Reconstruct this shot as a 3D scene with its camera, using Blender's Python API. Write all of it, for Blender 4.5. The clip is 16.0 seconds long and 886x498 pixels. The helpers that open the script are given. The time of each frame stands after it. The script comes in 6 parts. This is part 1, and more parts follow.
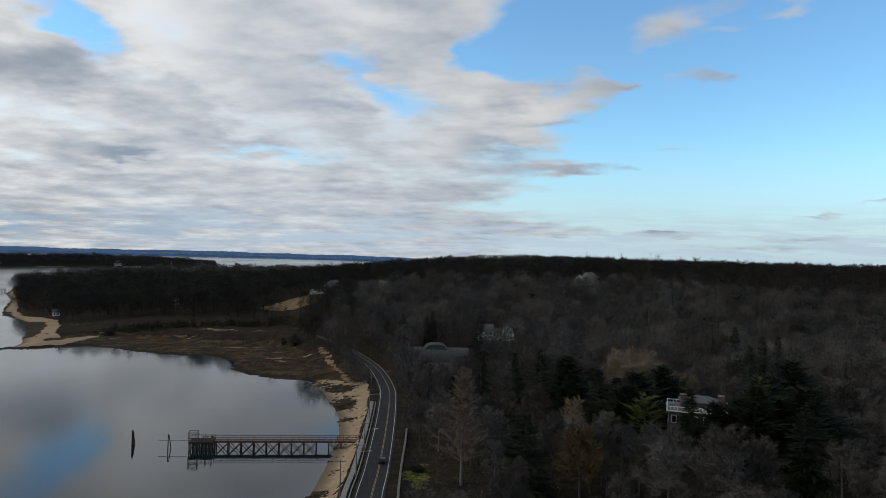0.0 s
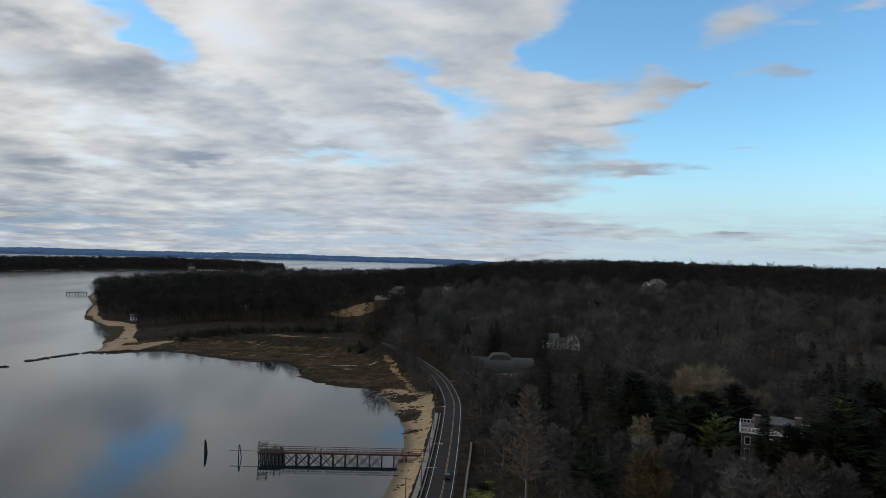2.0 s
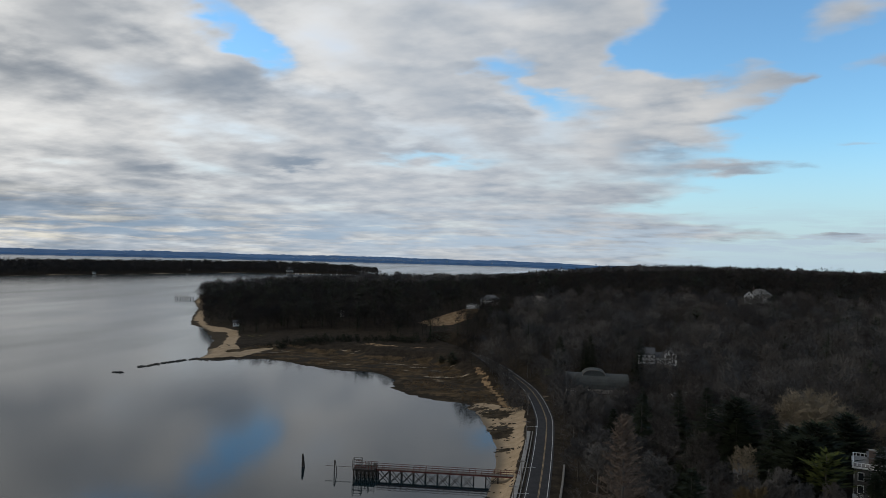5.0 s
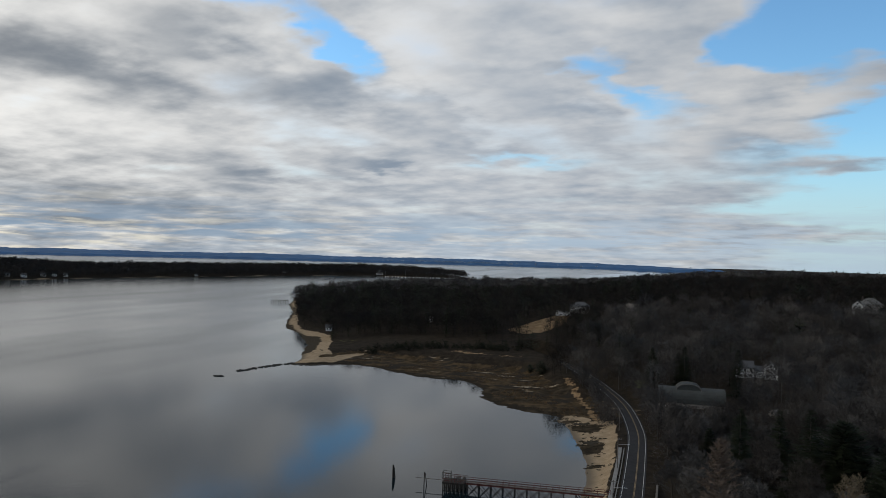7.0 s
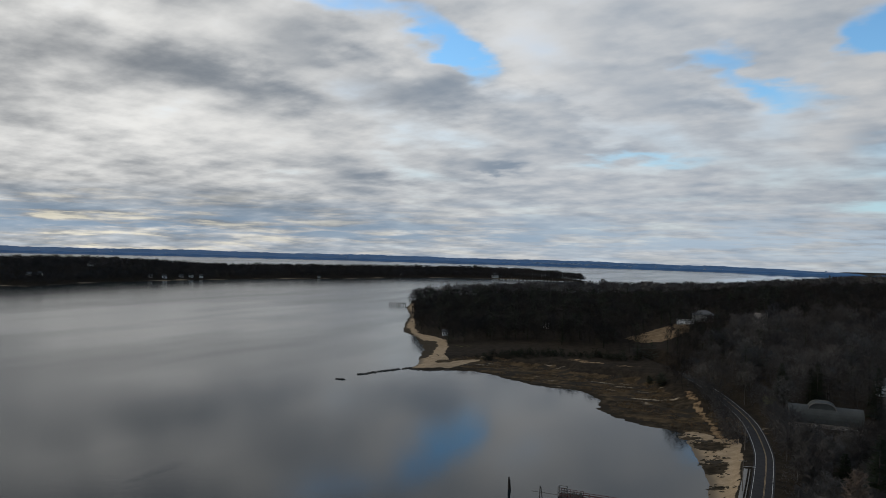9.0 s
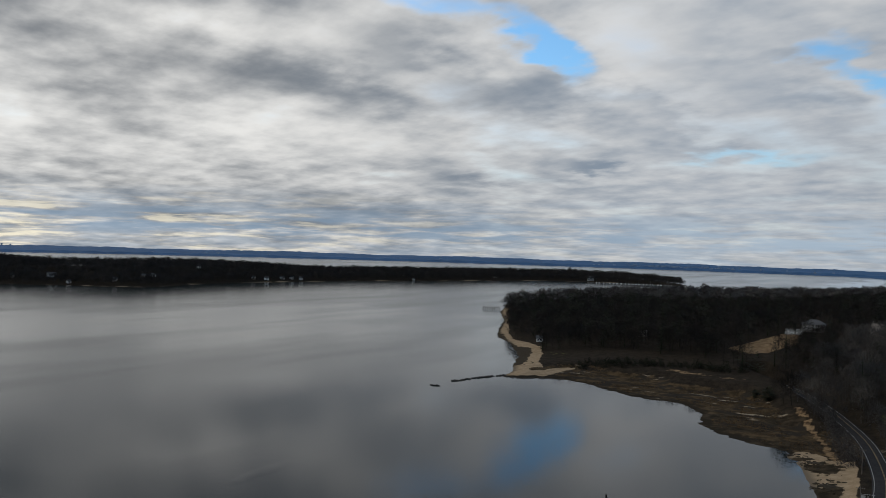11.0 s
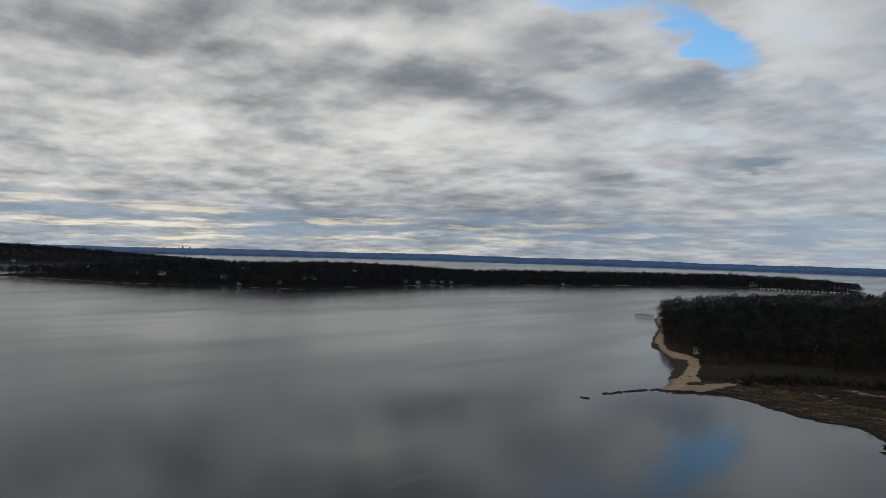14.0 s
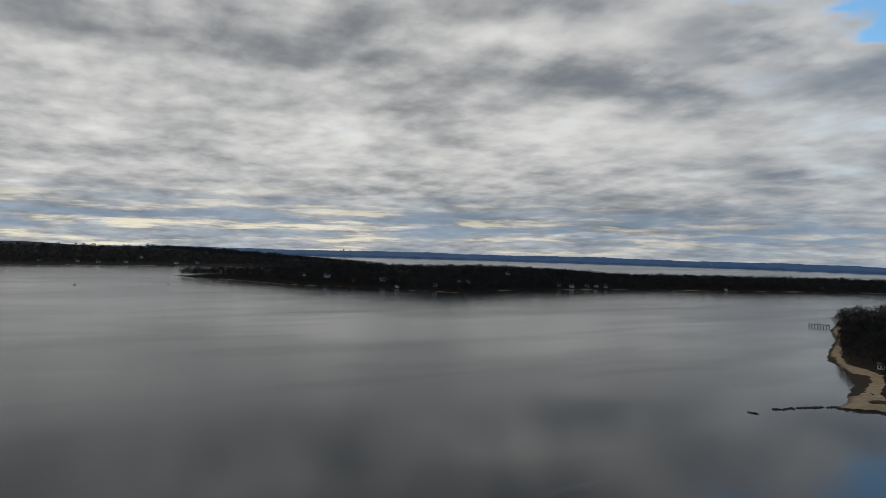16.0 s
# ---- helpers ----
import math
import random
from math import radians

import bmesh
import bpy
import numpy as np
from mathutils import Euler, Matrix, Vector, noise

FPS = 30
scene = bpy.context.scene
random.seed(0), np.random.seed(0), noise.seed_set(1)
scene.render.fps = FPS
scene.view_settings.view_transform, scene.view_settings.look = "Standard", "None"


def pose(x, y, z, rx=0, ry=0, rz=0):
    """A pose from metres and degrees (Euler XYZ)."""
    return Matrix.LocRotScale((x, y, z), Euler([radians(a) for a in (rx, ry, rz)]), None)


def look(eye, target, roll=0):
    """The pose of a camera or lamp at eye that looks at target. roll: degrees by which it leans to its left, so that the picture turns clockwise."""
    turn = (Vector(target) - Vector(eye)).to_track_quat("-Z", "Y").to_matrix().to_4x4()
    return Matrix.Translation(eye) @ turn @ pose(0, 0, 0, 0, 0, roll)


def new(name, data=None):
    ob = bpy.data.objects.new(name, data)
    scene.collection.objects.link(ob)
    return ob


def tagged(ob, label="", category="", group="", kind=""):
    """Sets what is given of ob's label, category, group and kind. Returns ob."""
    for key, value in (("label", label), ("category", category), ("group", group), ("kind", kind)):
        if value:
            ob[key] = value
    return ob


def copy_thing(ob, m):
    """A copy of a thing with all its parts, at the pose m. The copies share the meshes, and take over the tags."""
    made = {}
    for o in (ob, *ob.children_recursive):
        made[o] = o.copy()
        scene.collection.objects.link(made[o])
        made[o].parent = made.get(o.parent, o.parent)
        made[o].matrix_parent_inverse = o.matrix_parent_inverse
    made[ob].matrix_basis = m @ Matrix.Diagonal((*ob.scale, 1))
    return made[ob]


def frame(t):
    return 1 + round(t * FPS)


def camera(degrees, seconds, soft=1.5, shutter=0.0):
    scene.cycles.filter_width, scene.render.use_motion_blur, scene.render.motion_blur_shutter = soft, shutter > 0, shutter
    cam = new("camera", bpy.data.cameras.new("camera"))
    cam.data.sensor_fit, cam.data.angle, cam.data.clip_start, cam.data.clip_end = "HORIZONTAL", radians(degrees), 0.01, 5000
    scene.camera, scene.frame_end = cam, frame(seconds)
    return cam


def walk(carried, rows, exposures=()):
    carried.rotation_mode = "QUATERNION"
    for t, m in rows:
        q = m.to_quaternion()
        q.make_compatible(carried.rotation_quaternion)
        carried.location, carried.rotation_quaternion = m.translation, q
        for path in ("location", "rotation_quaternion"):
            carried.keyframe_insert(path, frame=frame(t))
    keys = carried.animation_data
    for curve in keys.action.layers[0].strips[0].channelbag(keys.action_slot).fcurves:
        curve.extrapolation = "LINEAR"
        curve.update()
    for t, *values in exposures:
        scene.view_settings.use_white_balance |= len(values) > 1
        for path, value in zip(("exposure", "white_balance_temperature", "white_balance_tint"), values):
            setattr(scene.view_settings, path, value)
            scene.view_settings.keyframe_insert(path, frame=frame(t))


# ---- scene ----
cam = camera(61.23, 16.0, 0.8)
PATH = [
    (0, pose(0.00, 0.00, 61.77, 90.141, -1.670, 0.069)),
    (0.5, pose(0.37, 0.03, 63.02, 90.106, -1.657, 1.359)),
    (1, pose(0.29, 0.19, 63.97, 90.089, -1.598, 2.562)),
    (1.5, pose(-0.03, 0.42, 64.77, 90.130, -1.613, 3.759)),
    (2, pose(-0.34, 0.38, 65.65, 90.140, -1.643, 4.957)),
    (2.5, pose(-0.36, 0.27, 66.47, 90.135, -1.656, 6.186)),
    (3, pose(-0.45, 0.20, 67.47, 90.130, -1.653, 7.402)),
    (3.5, pose(-0.54, 0.38, 68.54, 90.096, -1.674, 8.636)),
    (4, pose(-0.58, 0.42, 69.44, 90.099, -1.671, 9.864)),
    (6.5, pose(-0.67, 0.31, 74.45, 90.055, -1.647, 16.300)),
    (7, pose(-0.88, -0.20, 75.54, 90.023, -1.660, 18.694)),
    (7.5, pose(-0.78, -0.23, 76.90, 89.925, -1.656, 21.462)),
    (8, pose(-0.54, -1.09, 77.99, 89.896, -1.628, 23.839)),
    (8.5, pose(-0.38, -1.85, 78.87, 89.888, -1.650, 25.739)),
    (9, pose(-0.27, -2.35, 79.65, 89.854, -1.703, 27.509)),
    (9.2, pose(-0.34, -2.42, 79.97, 89.799, -1.705, 28.118)),
    (11.3, pose(-1.20, -1.78, 83.73, 89.711, -1.735, 35.700)),
    (11.5, pose(-1.21, -1.68, 84.05, 89.685, -1.740, 36.366)),
    (12, pose(-0.95, -1.22, 84.70, 89.689, -1.766, 38.214)),
    (12.5, pose(-0.94, -0.83, 85.40, 89.662, -1.726, 40.059)),
    (13, pose(-1.43, 0.06, 85.73, 89.653, -1.734, 41.859)),
    (13.5, pose(-2.28, 0.36, 86.14, 89.628, -1.692, 43.699)),
    (14, pose(-2.53, -0.07, 87.20, 89.573, -1.673, 46.034)),
    (14.5, pose(-1.90, -1.44, 88.19, 89.533, -1.659, 48.987)),
    (15, pose(-1.29, -3.35, 89.00, 89.487, -1.609, 51.873)),
    (15.5, pose(-0.47, -5.21, 89.77, 89.452, -1.596, 54.756)),
    (16, pose(0.39, -7.09, 90.47, 89.413, -1.584, 57.584)),
]
# the clip's camera stops down as it turns towards the bright western sky
walk(cam, PATH, [(0, 0.21), (4, 0.15), (6.5, 0.08), (9, 0.0), (12.5, -0.10), (16, -0.24)])

# ---------------------------------------------------------------- light
SUN_AZ, SUN_EL = 100.0, 24.0        # degrees left of +y, degrees up


def node(nt, kind, operation="", use_clamp=False, interpolation_type="", data_type="", blend_type="", attribute_name=""):
    n = nt.nodes.new(kind)
    if operation:
        n.operation = operation
    if use_clamp:
        n.use_clamp = True
    if interpolation_type:
        n.interpolation_type = interpolation_type
    if data_type:
        n.data_type = data_type
    if blend_type:
        n.blend_type = blend_type
    if attribute_name:
        n.attribute_name = attribute_name
    return n


def world_sky():
    w = bpy.data.worlds.new("sky")
    scene.world = w
    w.use_nodes = True
    nt = w.node_tree
    nt.nodes.clear()
    N = lambda k, **kw: node(nt, k, **kw)
    out = N("ShaderNodeOutputWorld")
    bg = N("ShaderNodeBackground")
    nt.links.new(bg.outputs[0], out.inputs[0])
    sky = N("ShaderNodeTexSky")
    sky.sky_type, sky.sun_disc, sky.sun_elevation, sky.sun_rotation = "NISHITA", False, radians(SUN_EL), radians(-SUN_AZ)
    sky.altitude, sky.air_density, sky.dust_density, sky.ozone_density = 60.0, 1.0, 0.5, 2.0
    co = N("ShaderNodeTexCoord")
    sep = N("ShaderNodeSeparateXYZ")
    nt.links.new(co.outputs["Generated"], sep.inputs[0])
    X, Y, Z = sep.outputs

    def m(op, a, b=None, c=None, clamp=False):
        n = N("ShaderNodeMath", operation=op, use_clamp=clamp)
        for i, v in enumerate((a, b, c)):
            if v is None:
                continue
            if isinstance(v, (int, float)):
                n.inputs[i].default_value = v
            else:
                nt.links.new(v, n.inputs[i])
        return n.outputs[0]

    def ramp(v, lo, hi, a=0.0, b=1.0):
        n = N("ShaderNodeMapRange", interpolation_type="SMOOTHSTEP")
        nt.links.new(v, n.inputs[0])
        for i, q in enumerate((lo, hi, a, b)):
            n.inputs[i + 1].default_value = q
        return n.outputs[0]

    def mix(f, a, b, blend="MIX"):
        n = N("ShaderNodeMix", data_type="RGBA", blend_type=blend)
        for s, v in ((n.inputs[0], f), (n.inputs[6], a), (n.inputs[7], b)):
            if isinstance(v, tuple):
                s.default_value = (*v, 1)
            elif isinstance(v, (int, float)):
                s.default_value = v
            else:
                nt.links.new(v, s)
        return n.outputs[2]

    # the deck as a plane overhead, drawn out along cloud streets that run away to the north-north-east
    k = m("DIVIDE", 1.0, m("ADD", m("MAXIMUM", m("ADD", Z, 0.03), 0.0), 0.12))
    plane = N("ShaderNodeCombineXYZ")
    nt.links.new(m("MULTIPLY", X, k), plane.inputs[0]), nt.links.new(m("MULTIPLY", Y, k), plane.inputs[1])

    def mapped(vec, loc, turn, scale):
        mp = N("ShaderNodeMapping")
        mp.vector_type = "TEXTURE"
        mp.inputs["Location"].default_value = (*loc, 0)
        mp.inputs["Rotation"].default_value = (0, 0, radians(turn))
        mp.inputs["Scale"].default_value = (*scale, 1e6)
        nt.links.new(vec, mp.inputs[0])
        return mp.outputs[0]

    def billow(scale, detail, rough, dist=0.0, off=(0, 0), turn=-20.0, sy=1.5, vec=None):
        n = N("ShaderNodeTexNoise")
        nt.links.new(mapped(vec or plane.outputs[0], off, turn, (1, sy)), n.inputs["Vector"])
        n.inputs["Scale"].default_value, n.inputs["Detail"].default_value = scale, detail
        n.inputs["Roughness"].default_value, n.inputs["Distortion"].default_value = rough, dist
        return n.outputs[0]

    # azimuth in degrees left of +y, elevation in degrees
    az = m("MULTIPLY", m("ARCTAN2", m("MULTIPLY", X, -1.0), Y), 57.2958)
    el = m("MULTIPLY", m("ARCSINE", Z), 57.2958)

    big = billow(0.8, 2, 0.45, 0.0, (2.3, 1.1))
    mid = billow(2.3, 3, 0.42, 0.0, (0.4, 4.0), -20, 1.15)
    fine = billow(5.4, 4, 0.52, 0.0, (7.0, 2.0), -12, 0.85)
    sheet = m("ADD", m("MULTIPLY", big, 0.30), m("ADD", m("MULTIPLY", mid, 0.50), m("MULTIPLY", fine, 0.20)))
    # place in the sky, pushed about by the billows, so that every oval has ragged rims
    fray = m("MULTIPLY", ramp(el, 0.0, 14.0, 0.25, 1.0), 1.0)
    wa = m("ADD", az, m("MULTIPLY", m("ADD", m("SUBTRACT", mid, 0.5), m("MULTIPLY", m("SUBTRACT", fine, 0.5), 0.7)), m("MULTIPLY", fray, 9.0)))
    rag = billow(3.6, 4, 0.5, 0.0, (3.1, 8.2), -12, 1.0)
    we = m("ADD", el, m("MULTIPLY", m("SUBTRACT", rag, 0.5), m("MULTIPLY", fray, 4.5)))

    def blob(before, a0, e0, half_a, half_e, gain, turn=0.0):
        """Adds a soft oval of the cloud deck to what was summed before."""
        spot = N("ShaderNodeCombineXYZ")
        nt.links.new(wa, spot.inputs[0]), nt.links.new(we, spot.inputs[1]), nt.links.new(before, spot.inputs[2])
        n = N("ShaderNodeVectorMath", operation="LENGTH")
        nt.links.new(mapped(spot.outputs[0], (a0, e0), turn, (half_a, half_e)), n.inputs[0])
        return m("ADD", before, ramp(n.outputs["Value"], 0.0, 1.8, gain, 0.0))

    def total(start, *lists):
        for q in lists:
            for b in q:
                start = blob(start, *b)
        return start

    # cover: open blue to the east (negative azimuth), closed deck to the west
    cover = m("ADD", ramp(az, -13.0, 1.0, -0.30, 0.22), ramp(az, -42.0, -75.0, 0.0, 0.34))
    cover = m("ADD", cover, ramp(az, 24.0, 50.0, 0.0, 0.10))
    cover = total(cover, CLOUD_BANKS, CLOUD_WISPS, [(a, e, p, q, -g, *r) for a, e, p, q, g, *r in CLOUD_GAPS])
    dens = ramp(m("ADD", sheet, cover), 0.30, 0.74)
    # shade of the deck: thin parts bright, thick parts grey
    body = m("ADD", m("MULTIPLY", mid, 0.55), m("MULTIPLY", fine, 0.45))
    body = m("ADD", m("MULTIPLY", m("SUBTRACT", body, 0.5), ramp(az, 10.0, 50.0, 0.95, 1.1)), 0.475)
    body = m("ADD", body, ramp(el, 1.0, 9.0, 0.06, 0.0))
    shade = total(body, CLOUD_DARK, DARK_WEST, DARK_LOW, CLOUD_BRIGHT, OVERHEAD)
    lum = ramp(m("ADD", m("MULTIPLY", m("SUBTRACT", shade, body), 0.72), m("ADD", body, m("MULTIPLY", ramp(dens, 0.5, 1.0), 0.02))), 0.18, 0.86)
    side = ramp(az, 5.0, 60.0)
    bright = mix(side, (0.72, 0.72, 0.715), (0.76, 0.755, 0.735))
    dark = mix(side, (0.25, 0.315, 0.40), (0.175, 0.19, 0.21))
    cloud = mix(lum, bright, dark)
    low = ramp(el, 0.2, 4.5, 1.0, 0.0)
    band = N("ShaderNodeCombineXYZ")
    nt.links.new(m("MULTIPLY", az, 0.10), band.inputs[0]), nt.links.new(m("ADD", m("MULTIPLY", el, 1.15), m("MULTIPLY", mid, 0.5)), band.inputs[1])
    bn = N("ShaderNodeTexNoise")
    nt.links.new(band.outputs[0], bn.inputs["Vector"])
    bn.inputs["Scale"].default_value, bn.inputs["Detail"].default_value, bn.inputs["Roughness"].default_value = 1.3, 6, 0.6
    streak = bn.outputs[0]
    glow = m("MULTIPLY", m("MULTIPLY", low, ramp(az, 15.0, 75.0, 0.1, 1.0)), ramp(streak, 0.52, 0.64))
    cloud = mix(m("MULTIPLY", glow, 0.85), cloud, (0.90, 0.83, 0.64))
    skyc = mix(1.0, sky.outputs[0], SKY_TINT, "MULTIPLY")
    clear = mix(ramp(el, -0.5, 9.0, 0.8, 0.0), skyc, (0.53, 0.68, 0.82))
    allc = mix(dens, clear, cloud)
    lowcol = mix(ramp(az, -10.0, 40.0), (0.50, 0.62, 0.74), (0.20, 0.29, 0.40))
    allc = mix(m("MULTIPLY", m("MULTIPLY", ramp(el, 0.3, 4.5, 0.85, 0.0), ramp(el, -0.2, 0.9, 0.45, 1.0)), ramp(streak, 0.57, 0.42)), allc, lowcol)
    nt.links.new(allc, bg.inputs[0])
    nt.links.new(m("ADD", ramp(az, -20.0, 24.0, 0.80, 1.02), ramp(az, 26.0, 66.0, 0.0, 0.14)), bg.inputs[1])


SKY_TINT = (0.130, 0.180, 0.203)
# ovals of the cloud deck: azimuth, elevation, half widths in degrees, gain, turn
CLOUD_GAPS = [
    (27.4, 15.1, 2.8, 1.3, 0.42, 25), (26.6, 14.6, 1.8, 1.4, 0.28, 40), (33.2, 17.6, 4.8, 0.7, 0.26, 12), (8.4, 14, 2.2, 0.9, 0.36), (4.1, 12, 3.7, 0.8, 0.36, 18), (-6.2, 15.7, 5.6, 2.4, 0.5, -8),
    (-1.1, 14.4, 2.6, 1.1, 0.25), (-22.1, 10.3, 8.7, 6.9, 0.4), (-15.1, 10.5, 3.9, 1.3, 0.25), (-12.7, 9.3, 3.5, 0.6, 0.2), (12, 6.8, 3.9, 0.4, 0.2), (-4, 3.5, 4.8, 0.4, 0.22),
    (7.2, 4, 3.9, 0.3, 0.12), (15.6, 7.1, 2.6, 0.3, 0.12), (-16.5, 4.4, 9.5, 1.3, 0.3), (10, 22.6, 7, 3.6, 0.5)]
CLOUD_BANKS = [
    (-16.5, 16.7, 4.1, 1.8, 0.62, -5), (-17.6, 13, 2.9, 0.9, 0.55), (-16.4, 7.8, 2.1, 0.4, 0.5), (-24.6, 17.3, 2.6, 0.6, 0.5, -10), (-21.5, 15.9, 1.9, 0.5, 0.4), (-9.4, 13.8, 2.2, 0.8, 0.38),
    (-7.8, 11, 4.1, 1.6, 0.42), (-3.1, 12.2, 1.9, 1.6, 0.4), (2.6, 14, 2.8, 1.1, 0.42), (-9.4, 6.5, 4.1, 0.6, 0.4), (-10.9, 12.4, 1.9, 0.6, 0.35), (-1.4, 17, 3.5, 1.6, 0.3),
    (-6, 8.7, 5.2, 1, 0.28), (-7.4, 4.9, 4.8, 0.5, 0.2)]
CLOUD_WISPS = [
    (-26.4, 3, 2.4, 0.2, 0.5), (-29.7, 4.1, 1.3, 0.2, 0.48), (-16.9, 1.6, 3.2, 0.2, 0.45), (-24.8, 1.5, 4.8, 0.2, 0.45), (-10.8, 3.8, 1.1, 0.1, 0.4), (-4.9, 2, 6.9, 0.3, 0.25),
    (-9.1, 1.6, 6.5, 0.3, 0.3), (-21.2, 0.9, 8.7, 0.3, 0.3)]
CLOUD_DARK = [
    (7.8, 10.6, 3, 0.6, 0.24, 5), (-3.3, 7.8, 2.1, 0.7, 0.26), (-8.9, 9.9, 2.6, 0.4, 0.24), (17.1, 8.1, 3.9, 0.6, 0.16, 14), (19.3, 10.7, 3.2, 0.7, 0.13, 22), (23.9, 6.4, 2.4, 0.3, 0.15),
    (27.7, 11.6, 4.8, 1.5, 0.16), (14.6, 13.9, 5.6, 0.6, 0.12), (10.7, 12, 3.2, 1.6, 0.12), (-10.9, 6.4, 2.6, 0.3, 0.2), (26.5, 5.2, 2.6, 0.4, 0.1), (8.4, 15.4, 3.9, 0.5, 0.08),
    (0.7, 15.6, 3.5, 0.5, 0.08), (-16.5, 15.9, 2.6, 0.4, 0.12), (-17.6, 12.6, 1.7, 0.3, 0.1), (23.8, 6.2, 1.7, 0.2, 0.16)]
DARK_WEST = [
    (29.6, 11.8, 4.8, 1.6, 0.07), (37.6, 15.1, 3, 1.7, 0.12), (43.9, 11.6, 5.2, 1.1, 0.06, 10), (63.4, 14.3, 7.1, 1.8, 0.10), (42.1, 11.2, 8.4, 1.4, 0.10, 12), (51.7, 12, 5.2, 1, 0.1, 14),
    (34.1, 5.1, 2.6, 0.6, 0.14), (79.9, 14.5, 11, 2.1, 0.17, 10), (66.2, 14.0, 7.6, 1.7, 0.11, 12), (48.6, 12.3, 8.5, 1.5, 0.10, 10), (31.2, 11.2, 5.8, 1.6, 0.06), (86.5, 14.3, 6.5, 1.7, 0.1),
    (55.2, 16.7, 2.6, 0.9, 0.06), (37.1, 14.3, 2.6, 1.1, 0.1)]
DARK_LOW = [
    (41.6, 2.4, 7.4, 1, 0.16), (31.7, 1.7, 5.6, 0.5, 0.14), (55.3, 2.1, 3.5, 0.6, 0.2), (45.6, 1.4, 3.5, 0.4, 0.16), (54.4, 1.9, 3, 0.4, 0.18), (47.5, 1.1, 2.6, 0.3, 0.16),
    (85.6, 1.3, 6.9, 0.4, 0.16), (32.8, 5, 3, 0.6, 0.12), (23.5, 6.1, 2.2, 0.2, 0.14), (41.4, 2.5, 3.9, 0.4, 0.1)]
CLOUD_BRIGHT = [
    (21.9, 15.2, 3.7, 2.6, -0.16), (-7.2, 11.3, 2.6, 1, -0.18), (29.8, 13.7, 2.6, 1.7, -0.12), (2.9, 17.1, 5.2, 1.1, -0.12), (20.5, 12.8, 3, 1, -0.1), (1.8, 7.7, 3, 0.7, -0.12),
    (-4.6, 10.3, 3.9, 0.5, -0.12), (24.1, 8.5, 6.9, 1, -0.06), (45.2, 7.2, 5.6, 1.3, -0.12), (35.1, 8.7, 4.8, 0.9, -0.08), (46.2, 7.7, 11.3, 2.2, -0.07, 5), (63.5, 6.8, 6.1, 1.6, -0.08),
    (73.1, 6.9, 14.3, 2.4, -0.06, 5), (48.8, 14.7, 4.8, 1, -0.12), (49.8, 7.8, 6.9, 1.7, -0.05), (82.7, 11.4, 7.4, 0.8, -0.1, 10)]
# thick dark cloud overhead, which the water mirrors
OVERHEAD = [(80, 26.5, 40, 7, 0.34), (46, 25, 18, 5, 0.28)]
world_sky()
sun = new("sun", bpy.data.lights.new("sun", "SUN"))
sun.data.energy, sun.data.angle, sun.data.color = 1.0, radians(12), (1.0, 0.94, 0.84)
sx, sy, sz = -math.sin(radians(SUN_AZ)) * math.cos(radians(SUN_EL)), math.cos(radians(SUN_AZ)) * math.cos(radians(SUN_EL)), math.sin(radians(SUN_EL))
sun.matrix_world = look((0, 0, 300), (-sx * 100, -sy * 100, 300 - sz * 100))


# ---------------------------------------------------------------- materials
def material(name, build):
    mt = bpy.data.materials.new(name)
    mt.use_nodes = True
    nt = mt.node_tree
    b = nt.nodes["Principled BSDF"]
    b.inputs["Specular IOR Level"].default_value = 0.15
    build(nt, b)
    return mt


def n_noise(nt, scale, detail=4, rough=0.55, vec=None, stretch=None):
    n = node(nt, "ShaderNodeTexNoise")
    n.inputs["Scale"].default_value, n.inputs["Detail"].default_value, n.inputs["Roughness"].default_value = scale, detail, rough
    if vec is None:
        vec = node(nt, "ShaderNodeNewGeometry").outputs["Position"]
    if stretch:
        mp = node(nt, "ShaderNodeMapping")
        mp.inputs["Scale"].default_value = stretch
        nt.links.new(vec, mp.inputs[0])
        vec = mp.outputs[0]
    nt.links.new(vec, n.inputs["Vector"])
    return n.outputs[0]


def n_range(nt, v, lo, hi, a=0.0, b=1.0):
    n = node(nt, "ShaderNodeMapRange", interpolation_type="SMOOTHSTEP")
    nt.links.new(v, n.inputs[0])
    for i, q in enumerate((lo, hi, a, b)):
        n.inputs[i + 1].default_value = q
    return n.outputs[0]


def n_mix(nt, f, a, b, blend="MIX"):
    n = node(nt, "ShaderNodeMix", data_type="RGBA", blend_type=blend)
    for s, v in ((n.inputs[0], f), (n.inputs[6], a), (n.inputs[7], b)):
        if isinstance(v, tuple):
            s.default_value = (*v, 1)
        elif isinstance(v, (int, float)):
            s.default_value = v
        else:
            nt.links.new(v, s)
    return n.outputs[2]


def n_math(nt, op, a, b, clamp=False):
    n = node(nt, "ShaderNodeMath", operation=op, use_clamp=clamp)
    for i, v in enumerate((a, b)):
        if isinstance(v, (int, float)):
            n.inputs[i].default_value = v
        else:
            nt.links.new(v, n.inputs[i])
    return n.outputs[0]


def n_attr(nt, name):
    return node(nt, "ShaderNodeAttribute", attribute_name=name).outputs["Fac"]


def n_bump(nt, b, h, strength, distance):
    n = node(nt, "ShaderNodeBump")
    n.inputs["Strength"].default_value, n.inputs["Distance"].default_value = strength, distance
    nt.links.new(h, n.inputs["Height"])
    nt.links.new(n.outputs[0], b.inputs["Normal"])


